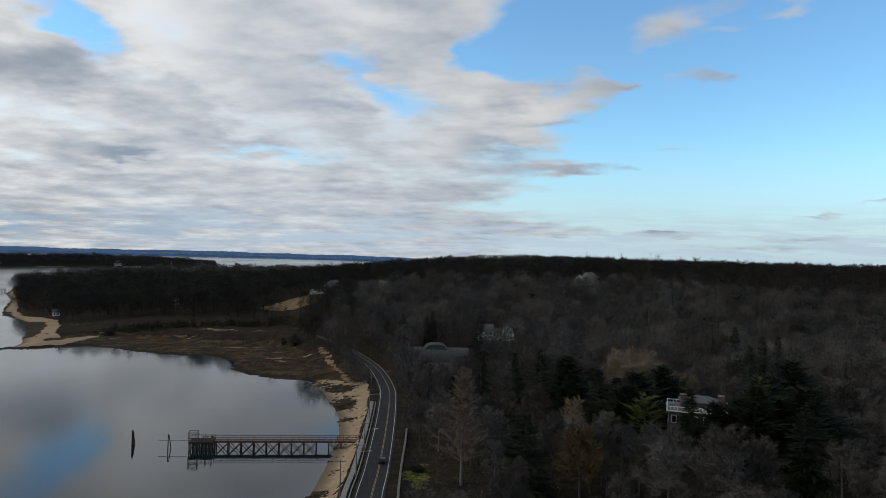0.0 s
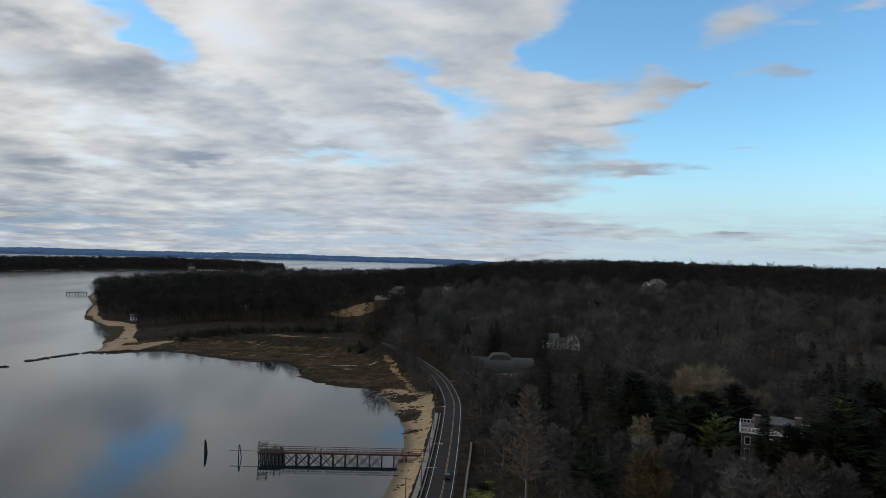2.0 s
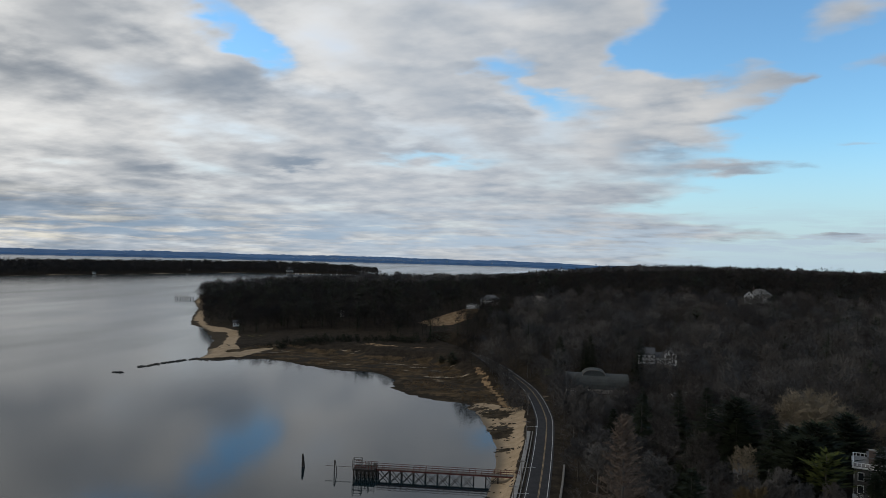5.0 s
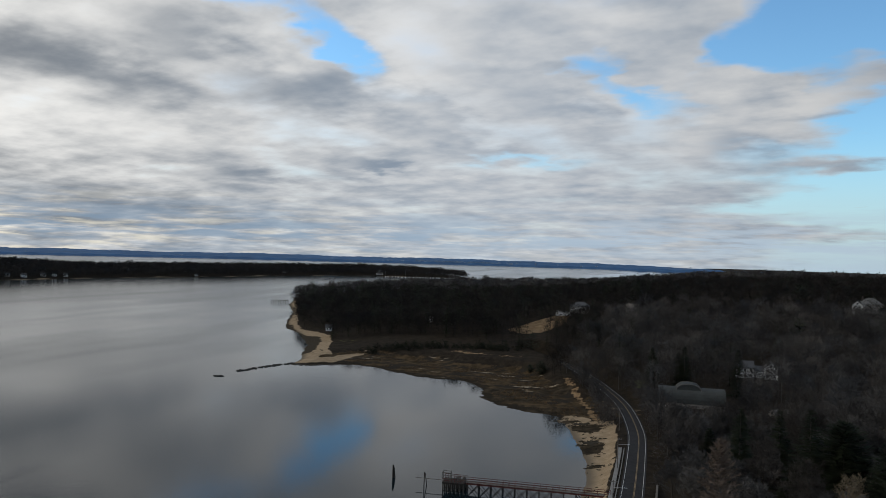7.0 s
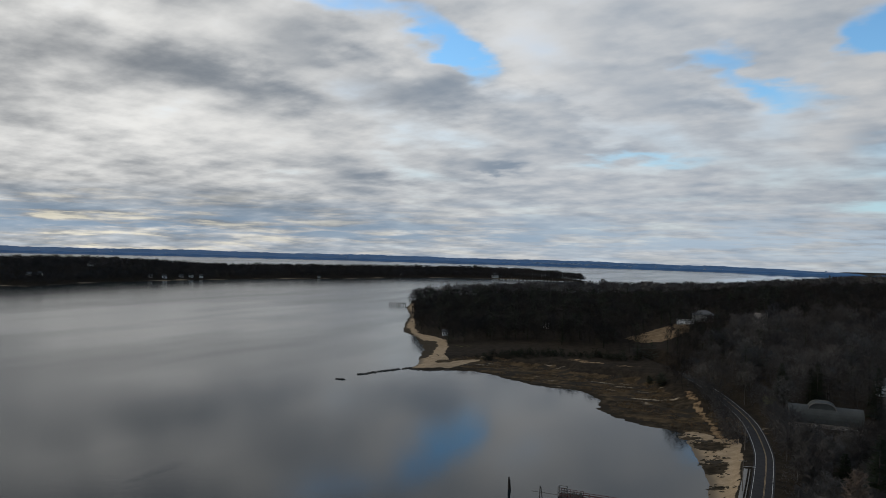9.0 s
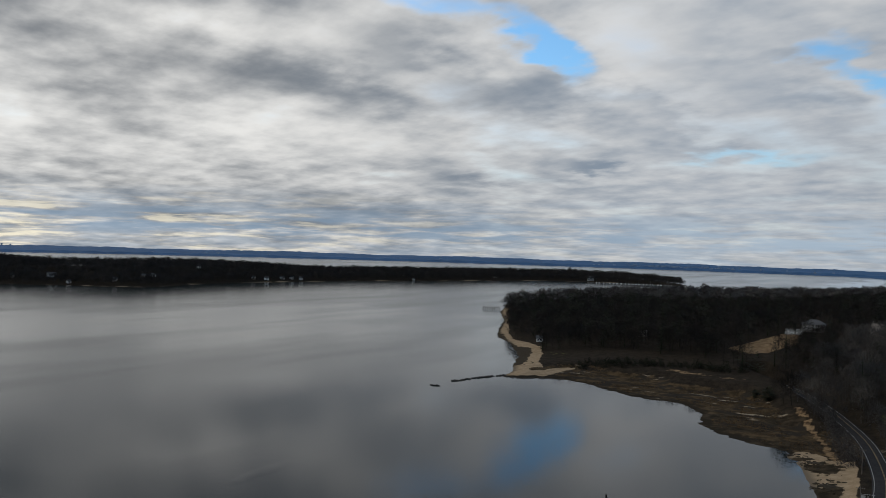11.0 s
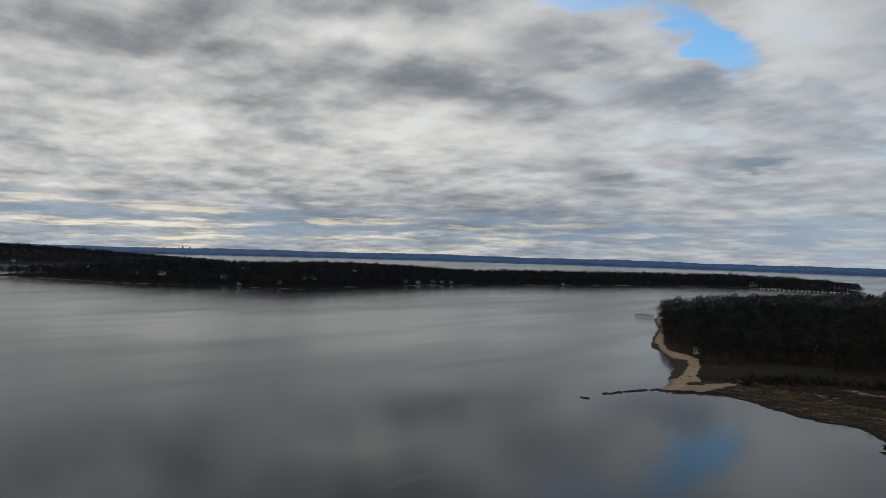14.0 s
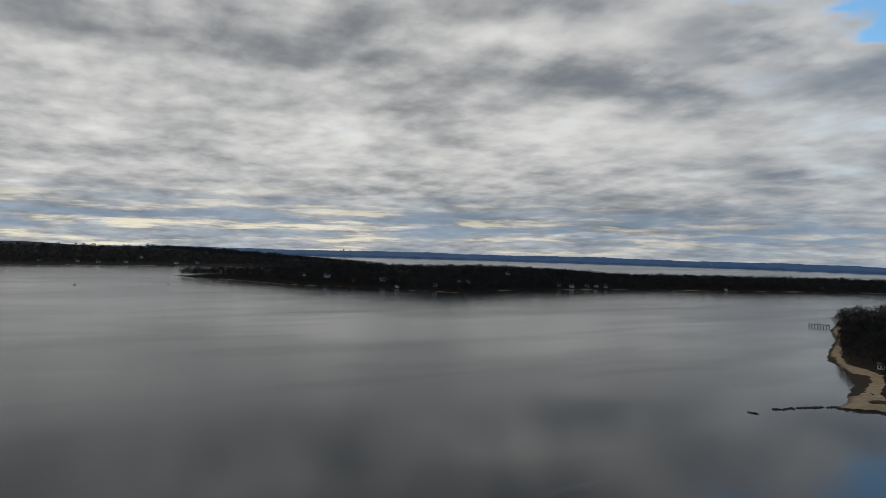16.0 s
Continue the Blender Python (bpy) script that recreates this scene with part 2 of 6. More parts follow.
def plain(name, col, rough=0.8, scale=1.5, vary=0.25, metal=0.0, bump=0.0):
    """A worn paint, wood or stone: base colour broken up at two scales."""
    def build(nt, b):
        big, small = n_noise(nt, scale, 4), n_noise(nt, scale * 9, 3)
        rnd = node(nt, "ShaderNodeObjectInfo").outputs["Random"]
        lo, hi = tuple(c * (1 - vary) for c in col), tuple(min(1, c * (1 + vary)) for c in col)
        c = n_mix(nt, n_range(nt, n_math(nt, "ADD", n_math(nt, "MULTIPLY", big, 0.6), n_math(nt, "MULTIPLY", small, 0.4)), 0.3, 0.7), lo, hi)
        c = n_mix(nt, n_math(nt, "MULTIPLY", rnd, vary), c, tuple(v * 0.6 for v in col))
        nt.links.new(c, b.inputs["Base Color"])
        b.inputs["Roughness"].default_value, b.inputs["Metallic"].default_value = rough, metal
        if bump:
            n_bump(nt, b, small, bump, 0.05)
    return material(name, build)


def island(name, cols, rough=0.9, shine=0.1):
    """Bark, twigs and needles, whose colour differs from piece to piece and over the wood."""
    def build(nt, b):
        geo = node(nt, "ShaderNodeNewGeometry")
        r = geo.outputs["Random Per Island"]
        wide = n_noise(nt, 0.11, 4, 0.6)
        c = n_mix(nt, r, cols[0], cols[1])
        c = n_mix(nt, n_range(nt, wide, 0.38, 0.62), n_mix(nt, 0.5, c, cols[0]), n_mix(nt, r, cols[1], cols[2]))
        nt.links.new(c, b.inputs["Base Color"])
        b.inputs["Roughness"].default_value, b.inputs["Specular IOR Level"].default_value = rough, shine
    return material(name, build)


def wood_build(nt, b):
    """Twigs of the woods: every tree has a tone of its own."""
    r = node(nt, "ShaderNodeNewGeometry").outputs["Random Per Island"]
    tone = n_attr(nt, "tone")
    lo = n_mix(nt, tone, (0.022, 0.0206, 0.0199), (0.070, 0.066, 0.063))
    hi = n_mix(nt, tone, (0.036, 0.0335, 0.032), (0.112, 0.105, 0.0998))
    c = n_mix(nt, r, lo, hi)
    c = n_mix(nt, n_range(nt, n_noise(nt, 0.02, 3), 0.45, 0.65, 0.0, 0.35), c, n_mix(nt, r, (0.028, 0.0235, 0.0215), (0.056, 0.0465, 0.042)))
    nt.links.new(c, b.inputs["Base Color"])
    b.inputs["Roughness"].default_value, b.inputs["Specular IOR Level"].default_value = 0.9, 0.1


def gust(nt, at, turn, half):
    mp = node(nt, "ShaderNodeMapping")
    mp.vector_type = "TEXTURE"
    mp.inputs["Location"].default_value, mp.inputs["Rotation"].default_value, mp.inputs["Scale"].default_value = (*at, 0), (0, 0, radians(turn)), (*half, 1)
    nt.links.new(node(nt, "ShaderNodeNewGeometry").outputs["Position"], mp.inputs[0])
    n = node(nt, "ShaderNodeVectorMath", operation="LENGTH")
    nt.links.new(mp.outputs[0], n.inputs[0])
    return n_range(nt, n_math(nt, "ADD", n.outputs["Value"], n_math(nt, "MULTIPLY", n_noise(nt, 0.12, 4), 0.9)), 0.6, 1.5, 1.0, 0.0)


def water_build(nt, b):
    b.inputs["Base Color"].default_value = (0.006, 0.012, 0.015, 1)
    b.inputs["IOR"].default_value, b.inputs["Specular IOR Level"].default_value = 1.33, 0.45
    calm = n_range(nt, n_noise(nt, 0.004, 4, 0.55, stretch=(1.0, 0.45, 1)), 0.42, 0.62)
    # sheltered water in the cove, a light breeze over the open bay
    sep = node(nt, "ShaderNodeSeparateXYZ")
    nt.links.new(node(nt, "ShaderNodeNewGeometry").outputs["Position"], sep.inputs[0])
    breeze = n_range(nt, n_math(nt, "ADD", sep.outputs[0], n_math(nt, "MULTIPLY", n_noise(nt, 0.006, 3), 160)), -120, -330)
    lanes = n_range(nt, n_noise(nt, 0.011, 5, 0.6, stretch=(1.0, 0.16, 1)), 0.50, 0.60)
    nt.links.new(n_math(nt, "ADD", n_range(nt, calm, 0, 1, 0.025, 0.07), n_math(nt, "ADD", n_math(nt, "MULTIPLY", breeze, 0.12), n_math(nt, "MULTIPLY", lanes, 0.03))), b.inputs["Roughness"])
    h = n_math(nt, "ADD", n_noise(nt, 0.35, 3), n_math(nt, "MULTIPLY", n_noise(nt, 1.4, 3), 0.3))
    h = n_math(nt, "MULTIPLY", h, n_range(nt, breeze, 0.0, 0.8, 1.0, 0.0))
    # a gust that ruffles the water off the cove
    h = n_math(nt, "ADD", h, n_math(nt, "MULTIPLY", gust(nt, (-205, 183), 8, (4.2, 17)), n_math(nt, "MULTIPLY", n_noise(nt, 0.9, 3), 9.0)))
    n_bump(nt, b, h, 0.016, 1.0)


def ground_build(nt, b):
    pos = node(nt, "ShaderNodeNewGeometry").outputs["Position"]
    n1, n2, n3 = n_noise(nt, 0.04, 5), n_noise(nt, 0.25, 5), n_noise(nt, 1.6, 4)
    mixn = n_math(nt, "ADD", n_math(nt, "MULTIPLY", n2, 0.6), n_math(nt, "MULTIPLY", n3, 0.4))
    floor = n_mix(nt, n_range(nt, mixn, 0.3, 0.7), (0.014, 0.0115, 0.009), (0.036, 0.029, 0.021))
    sand = n_mix(nt, n_range(nt, mixn, 0.3, 0.7), (0.215, 0.158, 0.098), (0.33, 0.253, 0.168))
    wet = n_range(nt, node_z(nt, pos), 0.05, 0.55, 1.0, 0.0)
    sand = n_mix(nt, wet, sand, (0.14, 0.112, 0.08))
    cobble = n_range(nt, n_math(nt, "ADD", n_attr(nt, "cobble"), n_math(nt, "MULTIPLY", n_math(nt, "SUBTRACT", n_noise(nt, 0.22, 5, 0.6), 0.5), 1.6)), 0.45, 0.6)
    sand = n_mix(nt, cobble, sand, n_mix(nt, n3, (0.022, 0.018, 0.013), (0.062, 0.050, 0.035)))
    reed = n_mix(nt, n_range(nt, n2, 0.35, 0.65), (0.036, 0.027, 0.016), (0.082, 0.057, 0.032))
    mud = n_noise(nt, 0.10, 5, 0.62, stretch=(0.7, 1.2, 1))
    marsh = n_mix(nt, n_range(nt, mud, 0.48, 0.56), reed, (0.028, 0.024, 0.019))
    marsh = n_mix(nt, n_range(nt, n_noise(nt, 0.09, 4, 0.6, stretch=(0.45, 1.4, 1)), 0.62, 0.66), marsh, (0.27, 0.22, 0.16))
    bank = n_math(nt, "ADD", node_z(nt, pos), n_math(nt, "MULTIPLY", n_math(nt, "SUBTRACT", n2, 0.5), 0.7))
    marsh = n_mix(nt, n_range(nt, bank, 0.22, 0.42, 0.9, 0.0), marsh, n_mix(nt, n3, (0.012, 0.010, 0.008), (0.032, 0.026, 0.018)))
    lawn = n_mix(nt, n_range(nt, mixn, 0.42, 0.6), (0.022, 0.025, 0.010), (0.125, 0.125, 0.036))
    field = n_mix(nt, n_range(nt, n2, 0.35, 0.65), (0.15, 0.098, 0.054), (0.25, 0.172, 0.096))
    c = floor
    for name, col in (("lawn", lawn), ("field", field), ("marsh", marsh), ("sand", sand)):
        w = n_range(nt, n_math(nt, "ADD", n_attr(nt, name), n_math(nt, "MULTIPLY", n_math(nt, "SUBTRACT", n2, 0.5), 0.7)), 0.42, 0.58)
        c = n_mix(nt, w, c, col)
    ragged = n_math(nt, "ADD", n_attr(nt, "mats"), n_math(nt, "MULTIPLY", n_math(nt, "SUBTRACT", n_noise(nt, 0.3, 6, 0.65, stretch=(1.0, 1.6, 1)), 0.5), 2.2))
    c = n_mix(nt, n_range(nt, ragged, 0.46, 0.56), c, n_mix(nt, n_range(nt, n2, 0.35, 0.65), (0.020, 0.016, 0.011), (0.052, 0.040, 0.026)))
    nt.links.new(c, b.inputs["Base Color"])
    b.inputs["Roughness"].default_value, b.inputs["Specular IOR Level"].default_value = 1.0, 0.03
    n_bump(nt, b, mixn, 0.6, 0.3)


def node_z(nt, pos):
    s = node(nt, "ShaderNodeSeparateXYZ")
    nt.links.new(pos, s.inputs[0])
    return s.outputs[2]


M_WATER = material("water", water_build)
M_GROUND = material("ground", ground_build)
M_TWIG = island("bare_twigs", [(0.028, 0.025, 0.023), (0.055, 0.049, 0.045), (0.078, 0.070, 0.064)])
M_WOOD = material("wood_twigs", wood_build)
# Twigs of marsh and headland woods; their backlit darkness is painted into the colour.
M_BACKLITWOOD = island("backlit_twigs", [(0.010, 0.0088, 0.0079), (0.019, 0.0166, 0.0148), (0.027, 0.0236, 0.021)])
M_ISLETWIG = island("island_twigs", [(0.017, 0.0155, 0.0145), (0.030, 0.0275, 0.0255), (0.044, 0.040, 0.037)])
M_BARK = island("bark", [(0.045, 0.039, 0.034), (0.075, 0.066, 0.058), (0.10, 0.088, 0.078)])
M_NEEDLE = island("needles", [(0.008, 0.012, 0.007), (0.018, 0.024, 0.011), (0.025, 0.030, 0.016)])
# Distance haze over the wooded hills is painted in as a blue base colour.
M_HAZED_HILL = plain("far_hills", (0.042, 0.105, 0.215), 0.95, 0.004, 0.2)

# ---------------------------------------------------------------- plan of the land
BAY = [(-90, -900), (-70, -200), (-50, 60), (-34, 150), (-32, 184), (-31, 215), (-33, 249), (-36, 272), (-43, 298), (-50, 320), (-58, 340), (-75, 350), (-88, 357), (-101, 367),
       (-112, 397), (-124, 412), (-140, 416), (-156, 414), (-174, 426), (-198, 434), (-216, 434), (-228, 421), (-241, 420)]
WEST = [(-249, 443), (-263, 470), (-280, 509), (-324, 573), (-351, 598), (-381, 650), (-430, 748), (-488, 836), (-508, 880), (-545, 950)]
NORTH = [(-560, 1010), (-548, 1180), (-400, 1480), (-215, 1740), (-15, 1900), (20, 3000), (40, 4950), (4950, 4950), (4950, -900)]
MAINLAND = BAY + WEST + NORTH
ISLE = [(-1690, 360), (-1600, 400), (-1531, 441), (-1359, 505), (-1284, 578), (-1200, 650), (-1140, 694), (-1100, 730), (-1113, 800), (-1138, 905), (-1120, 1050), (-1080, 1240),
        (-1010, 1400), (-955, 1570), (-900, 1720), (-817, 1790), (-708, 1878), (-637, 1877), (-585, 1850), (-560, 1900), (-620, 2020), (-760, 2080), (-960, 2020), (-1120, 1800), (-1250, 1500),
        (-1380, 1200), (-1430, 1000), (-1440, 820), (-1560, 600), (-1680, 440)]
WESTLAND = [(-2170, -900), (-2200, 63), (-2231, 262), (-2188, 473), (-2150, 700), (-2000, 860), (-1960, 1010), (-2100, 1130), (-2500, 1150), (-3300, 900), (-4800, 600), (-4800, -900)]
MEADOW = [(-268, 470), (-280, 515), (-258, 545), (-214, 556), (-165, 536), (-125, 512), (-92, 490), (-66, 470), (-62, 440), (-200, 440)]
# sand of the spit and the west beach, with a ribbon of it above the marsh
SPIT = [(-520, 902), (-470, 805), (-414, 718), (-368, 624), (-347, 592), (-326, 570), (-305, 538), (-271, 482), (-258, 460), (-256, 440), (-256, 410), (-240, 419), (-232, 428), (-225, 432), (-220, 432), (-219, 440), (-219, 452), (-219, 464),
        (-217, 474), (-219, 477), (-223, 474), (-229, 468), (-233, 460), (-249, 482), (-266, 522), (-282, 550), (-304, 572), (-329, 589), (-351, 619), (-408, 718), (-511, 898)]
COBBLES = [(-372, 624), (-349, 590), (-328, 568), (-307, 536), (-273, 481), (-259, 459), (-255, 455), (-255, 470), (-262, 492), (-276, 526), (-290, 547), (-304, 553), (-327, 576), (-357, 621)]
TAN_PATH = [(-67, 416), (-60, 396), (-52, 375), (-46, 358), (-41, 340), (-38, 329)]
# dark mats of weed and mud: x, y, half widths, turn
MATS = [(-37, 291, 5.0, 9.5, -12), (-43, 323, 7.5, 7.0, 20), (-62, 354, 15, 6.0, 22), (-33, 268, 2.6, 3.2, 0), (-31, 184, 3.2, 5.0, -10), (-52, 334, 5, 2.5, 30), (-84, 370, 14, 5.0, 10), (-98, 392, 12, 8.0, 30), (-70, 398, 9, 10, 10)]
FIELD = [(-141, 574), (-122, 557), (-110, 562), (-98, 604), (-103, 640), (-107, 653), (-117, 650)]
# homes on the island: x, y, width, height to the eaves, pale wall or shingled
ISLAND_HOMES = [(-1268, 666, 24, 6.5, 1), (-1219, 669, 9, 4, 1), (-1310, 623, 9, 4.5, 0), (-1367, 592, 22, 5, 1), (-1400, 558, 8, 8, 1), (-1170, 774, 14, 5, 0), (-1180, 800, 14, 5, 1), (-1173, 723, 12, 4.5, 0), (-1163, 1015, 14, 6, 0), (-1152, 1040, 15, 6, 1),
                (-1150, 1081, 16, 6, 0), (-1147, 1103, 14, 6.5, 1), (-1137, 1121, 12, 6, 1), (-1093, 1413, 12, 5, 0), (-1037, 1381, 9, 4, 1), (-980, 1651, 12, 5, 0), (-1245, 946, 14, 5, 1), (-1303, 992, 14, 5, 0)]
ROAD = [(2, -60), (-8, 60), (-14, 140), (-16, 176), (-16.3, 200), (-18, 250), (-20.5, 298), (-23, 321), (-28.5, 352), (-35, 378), (-46, 410), (-58, 440), (-78, 480), (-110, 520)]


def seg_distance(px, py, line, closed=False):
    d = np.full(px.shape, 1e9)
    pts = line + line[:1] if closed else line
    for (x0, y0), (x1, y1) in zip(pts, pts[1:]):
        dx, dy = x1 - x0, y1 - y0
        u = np.clip(((px - x0) * dx + (py - y0) * dy) / (dx * dx + dy * dy), 0, 1)
        d = np.minimum(d, np.hypot(px - x0 - u * dx, py - y0 - u * dy))
    return d


def inside(px, py, poly):
    r = np.zeros(px.shape, bool)
    for (x0, y0), (x1, y1) in zip(poly, poly[1:] + poly[:1]):
        if y0 != y1:
            r ^= ((y0 > py) != (y1 > py)) & (px < (x1 - x0) * (py - y0) / (y1 - y0) + x0)
    return r


def ripple(x, y, s, seed=0.0):
    """Smooth wandering, about -1 to 1."""
    a = np.sin(x / s + 1.7 * np.sin(y / (s * 1.3) + seed) + seed) * np.cos(y / (s * 0.9) + 1.3 * np.sin(x / (s * 1.7) - seed))
    return 0.6 * a + 0.4 * np.sin(x / (s * 0.37) + 2.1 * seed + 1.5 * np.cos(y / (s * 0.41))) * np.cos(y / (s * 0.33) - seed)


def step(v, lo, hi):
    u = np.clip((v - lo) / (hi - lo), 0, 1)
    return u * u * (3 - 2 * u)


def shore(x, y, poly):
    return np.where(inside(x, y, poly), 1, -1) * seg_distance(x, y, poly, True)


def marsh_zone(x, y):
    d = seg_distance(x, y, BAY[11:22])
    back = 46 + 8 * ripple(x, y, 23)
    w = step(back - d, -8, 8) * step(y, 330, 348)
    return w * (1 - step(seg_distance(x, y, [(-262, 452), (-250, 432), (-240, 424), (-228, 430)]), 26, 10))


def land(x, y):
    """Height of the ground, and the weights of its covers."""
    main = shore(x, y, MAINLAND)
    near = np.hypot(x, y) < 1200
    wob = np.where(near, 1.6 * ripple(x, y, 9) + 1.0 * ripple(x, y, 3.3, 2), 5 * ripple(x, y, 40))
    bayd = seg_distance(x, y, BAY[11:22])
    d = main + np.where(bayd < 30, 2.2, np.where((y < 335) & (x > -80), 0.3, 1.0)) * wob
    marsh = marsh_zone(x, y)
    beach = 0.10 * np.clip(d, -40, 22) + 0.02 * np.clip(d, 0, 60)
    flat = 0.05 * np.clip(d, -40, 12) + 0.012 * np.clip(d, 0, 60)
    h = beach * (1 - marsh) + flat * marsh
    inland = step(main, 10, 60)
    edge = 0.09 * np.clip(y - 780, 0, 2000)
    east = step(x, -300 + edge, 30 + edge)
    hill = 35 * step(y + 0.05 * x, 300, 800) * east * (0.93 + 0.10 * step(x, 20, 160) + 0.05 * ripple(x, y, 160))
    hill += 8 * step(y, 480, 700) * (1 - east) * step(main, 30, 160) * (0.8 + 0.3 * ripple(x, y, 110))
    hill += 5 * step(x, -5, 70) * step(420 - y, 0, 150)
    away = np.hypot(x, y)
    hill *= 1 - 0.46 * step(away, 1250, 1750) - 0.42 * step(away, 1900, 2600)
    hill *= 1 - 0.9 * marsh
    h = h + inland * hill
    # shelf of the road and the bank above the sand
    rd = seg_distance(x, y, ROAD)
    rz = 3.1 + 0.004 * np.clip(y - 330, 0, 200)
    k = step(10.5 - rd, 0, 4.0)
    h = h * (1 - k) + rz * k
    for poly, top in ((ISLE, 15.0), (WESTLAND, 32.0)):
        s = shore(x, y, poly) + 6 * ripple(x, y, 45, 1)
        rise = (10 + 13 * step(1300 - y, 0, 350)) * step(s, 12, 120) if top < 20 else top * step(s, 20, 500)
        hh = np.where(s > 0, 0.07 * np.clip(s, 0, 30) + rise, 0.1 * s)
        h = np.where(s > -30, np.maximum(h, hh), h)
    h = np.maximum(h, -4.0)
    sand = step(24 - main + 5 * ripple(x, y, 30), -4, 6) * step(rd, 6.5, 8.5) * np.where(main > 14, step(-x, 12, 22), 1.0) * step(336 - y, -4, 4)
    trail = 0.6 * step(4.4 + 0.9 * ripple(x, y, 12) - seg_distance(x, y, TAN_PATH), 0, 3) * step(y, 326, 336)
    spit = step(shore(x, y, SPIT) + 1.2 * ripple(x, y, 7), -1.2, 1.6) * (1 - 0.85 * step(1.2 - np.hypot((x + 236) / 5.5, (y - 457) / 7.5) + 0.2 * ripple(x, y, 5), 0, .3))
    sand = np.where(y > 336, np.maximum(spit, step(6.5 + 2 * ripple(x, y, 9) - seg_distance(x, y, [(-40, 326), (-46, 336), (-53, 342)]), 0, 3)), sand)
    marsh = marsh * (1 - trail) * (1 - np.where(y > 336, sand, 0))
    mats = np.zeros(x.shape)
    for cx, cy, ra, rb, turn in MATS:
        c, q = math.cos(radians(turn)), math.sin(radians(turn))
        u, v = (x - cx) * c + (y - cy) * q, (y - cy) * c - (x - cx) * q
        mats = np.maximum(mats, step(1.25 - np.hypot(u / ra, v / rb) + 0.25 * ripple(x, y, 4), 0, .5))
    isl = np.maximum(shore(x, y, ISLE), shore(x, y, WESTLAND))
    sand = np.where(isl > -20, np.maximum(sand * (isl < -5), step(4 + 9 * ripple(x, y, 60, 3) - isl, 0, 6)), sand)
    lawn = np.maximum.reduce([0.40 * step(1.25 - np.hypot((x + 250) / 14, (y - 522) / 10), 0, 0.5), step(1.2 - np.hypot((x + 4.5) / 4.6, (y - 198) / 11) + 0.35 * ripple(x, y, 5), 0, 0.5),
                              step(1.2 - np.hypot((x + 27) / 4, (y - 412) / 10), 0, 0.4), step(1.2 - np.hypot((x - 42) / 4, (y - 203) / 7), 0, 0.4), 0.3 * step(8.2 - rd, 0, 1.5) * (x > -16)])
    field = np.maximum.reduce([np.where(inside(x, y, FIELD), 1.0, 0.0), 0.95 * trail, 0.52 * step(3 + 5 * ripple(x, y, 15, 1) - seg_distance(x, y, [(-152, 480), (-118, 471), (-92, 468), (-74, 456)]), 0, 3)])
    cobble = 1.0 * step(shore(x, y, COBBLES) + 1.5 * ripple(x, y, 6), -1, 2) + 0.75 * step(5 - seg_distance(x, y, WEST[4:]), 0, 4) + 0.8 * step(4 - seg_distance(x, y, [(-256, 410), (-241, 420), (-216, 430)]), 0, 3)
    return h, dict(sand=sand, marsh=marsh, lawn=lawn, field=field, cobble=np.clip(cobble, 0, 1), mats=mats)


def height(x, y):
    return float(land(np.array([float(x)]), np.array([float(y)]))[0][0])


def heights(pts):
    a = np.array(pts, float)
    return land(a[:, 0], a[:, 1])[0]


def axis(*spans):
    """Lines of a grid whose spacing changes from stretch to stretch."""
    v = []
    for a, b, s in spans:
        v += list(np.arange(a, b, s))
    return np.array(v + [spans[-1][1]])


def grid_mesh(name, xs, ys):
    gx, gy = np.meshgrid(xs, ys)
    x, y = gx.ravel(), gy.ravel()
    h, w = land(x, y)
    me = bpy.data.meshes.new(name)
    nx, ny = len(xs), len(ys)
    i = np.arange((ny - 1) * (nx - 1))
    a = (i // (nx - 1)) * nx + i % (nx - 1)
    f = np.stack([a, a + 1, a + nx + 1, a + nx], 1)
    mesh_arrays(me, np.stack([x, y, h], 1), f)
    for key, val in w.items():
        at = me.attributes.new(key, "FLOAT", "POINT")
        at.data.foreach_set("value", val.astype(np.float32))
    return me


def mesh_arrays(me, v, f):
    me.vertices.add(len(v))
    me.vertices.foreach_set("co", np.asarray(v, np.float32).ravel())
    k = f.shape[1]
    me.loops.add(f.size)
    me.loops.foreach_set("vertex_index", f.astype(np.int32).ravel())
    me.polygons.add(len(f))
    me.polygons.foreach_set("loop_start", np.arange(0, f.size, k, dtype=np.int32))
    me.polygons.foreach_set("loop_total", np.full(len(f), k, np.int32))
    me.update(calc_edges=True)


gm = grid_mesh("ground", axis((-4950, -2400, 150), (-2400, -600, 22), (-600, -430, 6), (-430, -300, 3), (-300, -8, 2.2), (-8, 130, 4), (130, 500, 14), (500, 4950, 180)),
               axis((-900, 100, 40), (100, 470, 2.2), (470, 700, 3.2), (700, 1100, 9), (1100, 2200, 22), (2200, 4950, 160)))
gm.materials.append(M_GROUND)
gm.polygons.foreach_set("use_smooth", np.ones(len(gm.polygons), bool))
ground = tagged(new("ground", gm), "sandy shore, brown marsh and leaf-strewn woodland floor", "ground", kind="structure")

wm = bpy.data.meshes.new("water")
wm.from_pydata([(-4950, -950, 0), (4950, -950, 0), (4950, 4960, 0), (-4950, 4960, 0)], [], [(0, 1, 2, 3)])
wm.materials.append(M_WATER)
water = tagged(new("water", wm), "calm grey bay mirroring the clouded sky", "water", kind="structure")


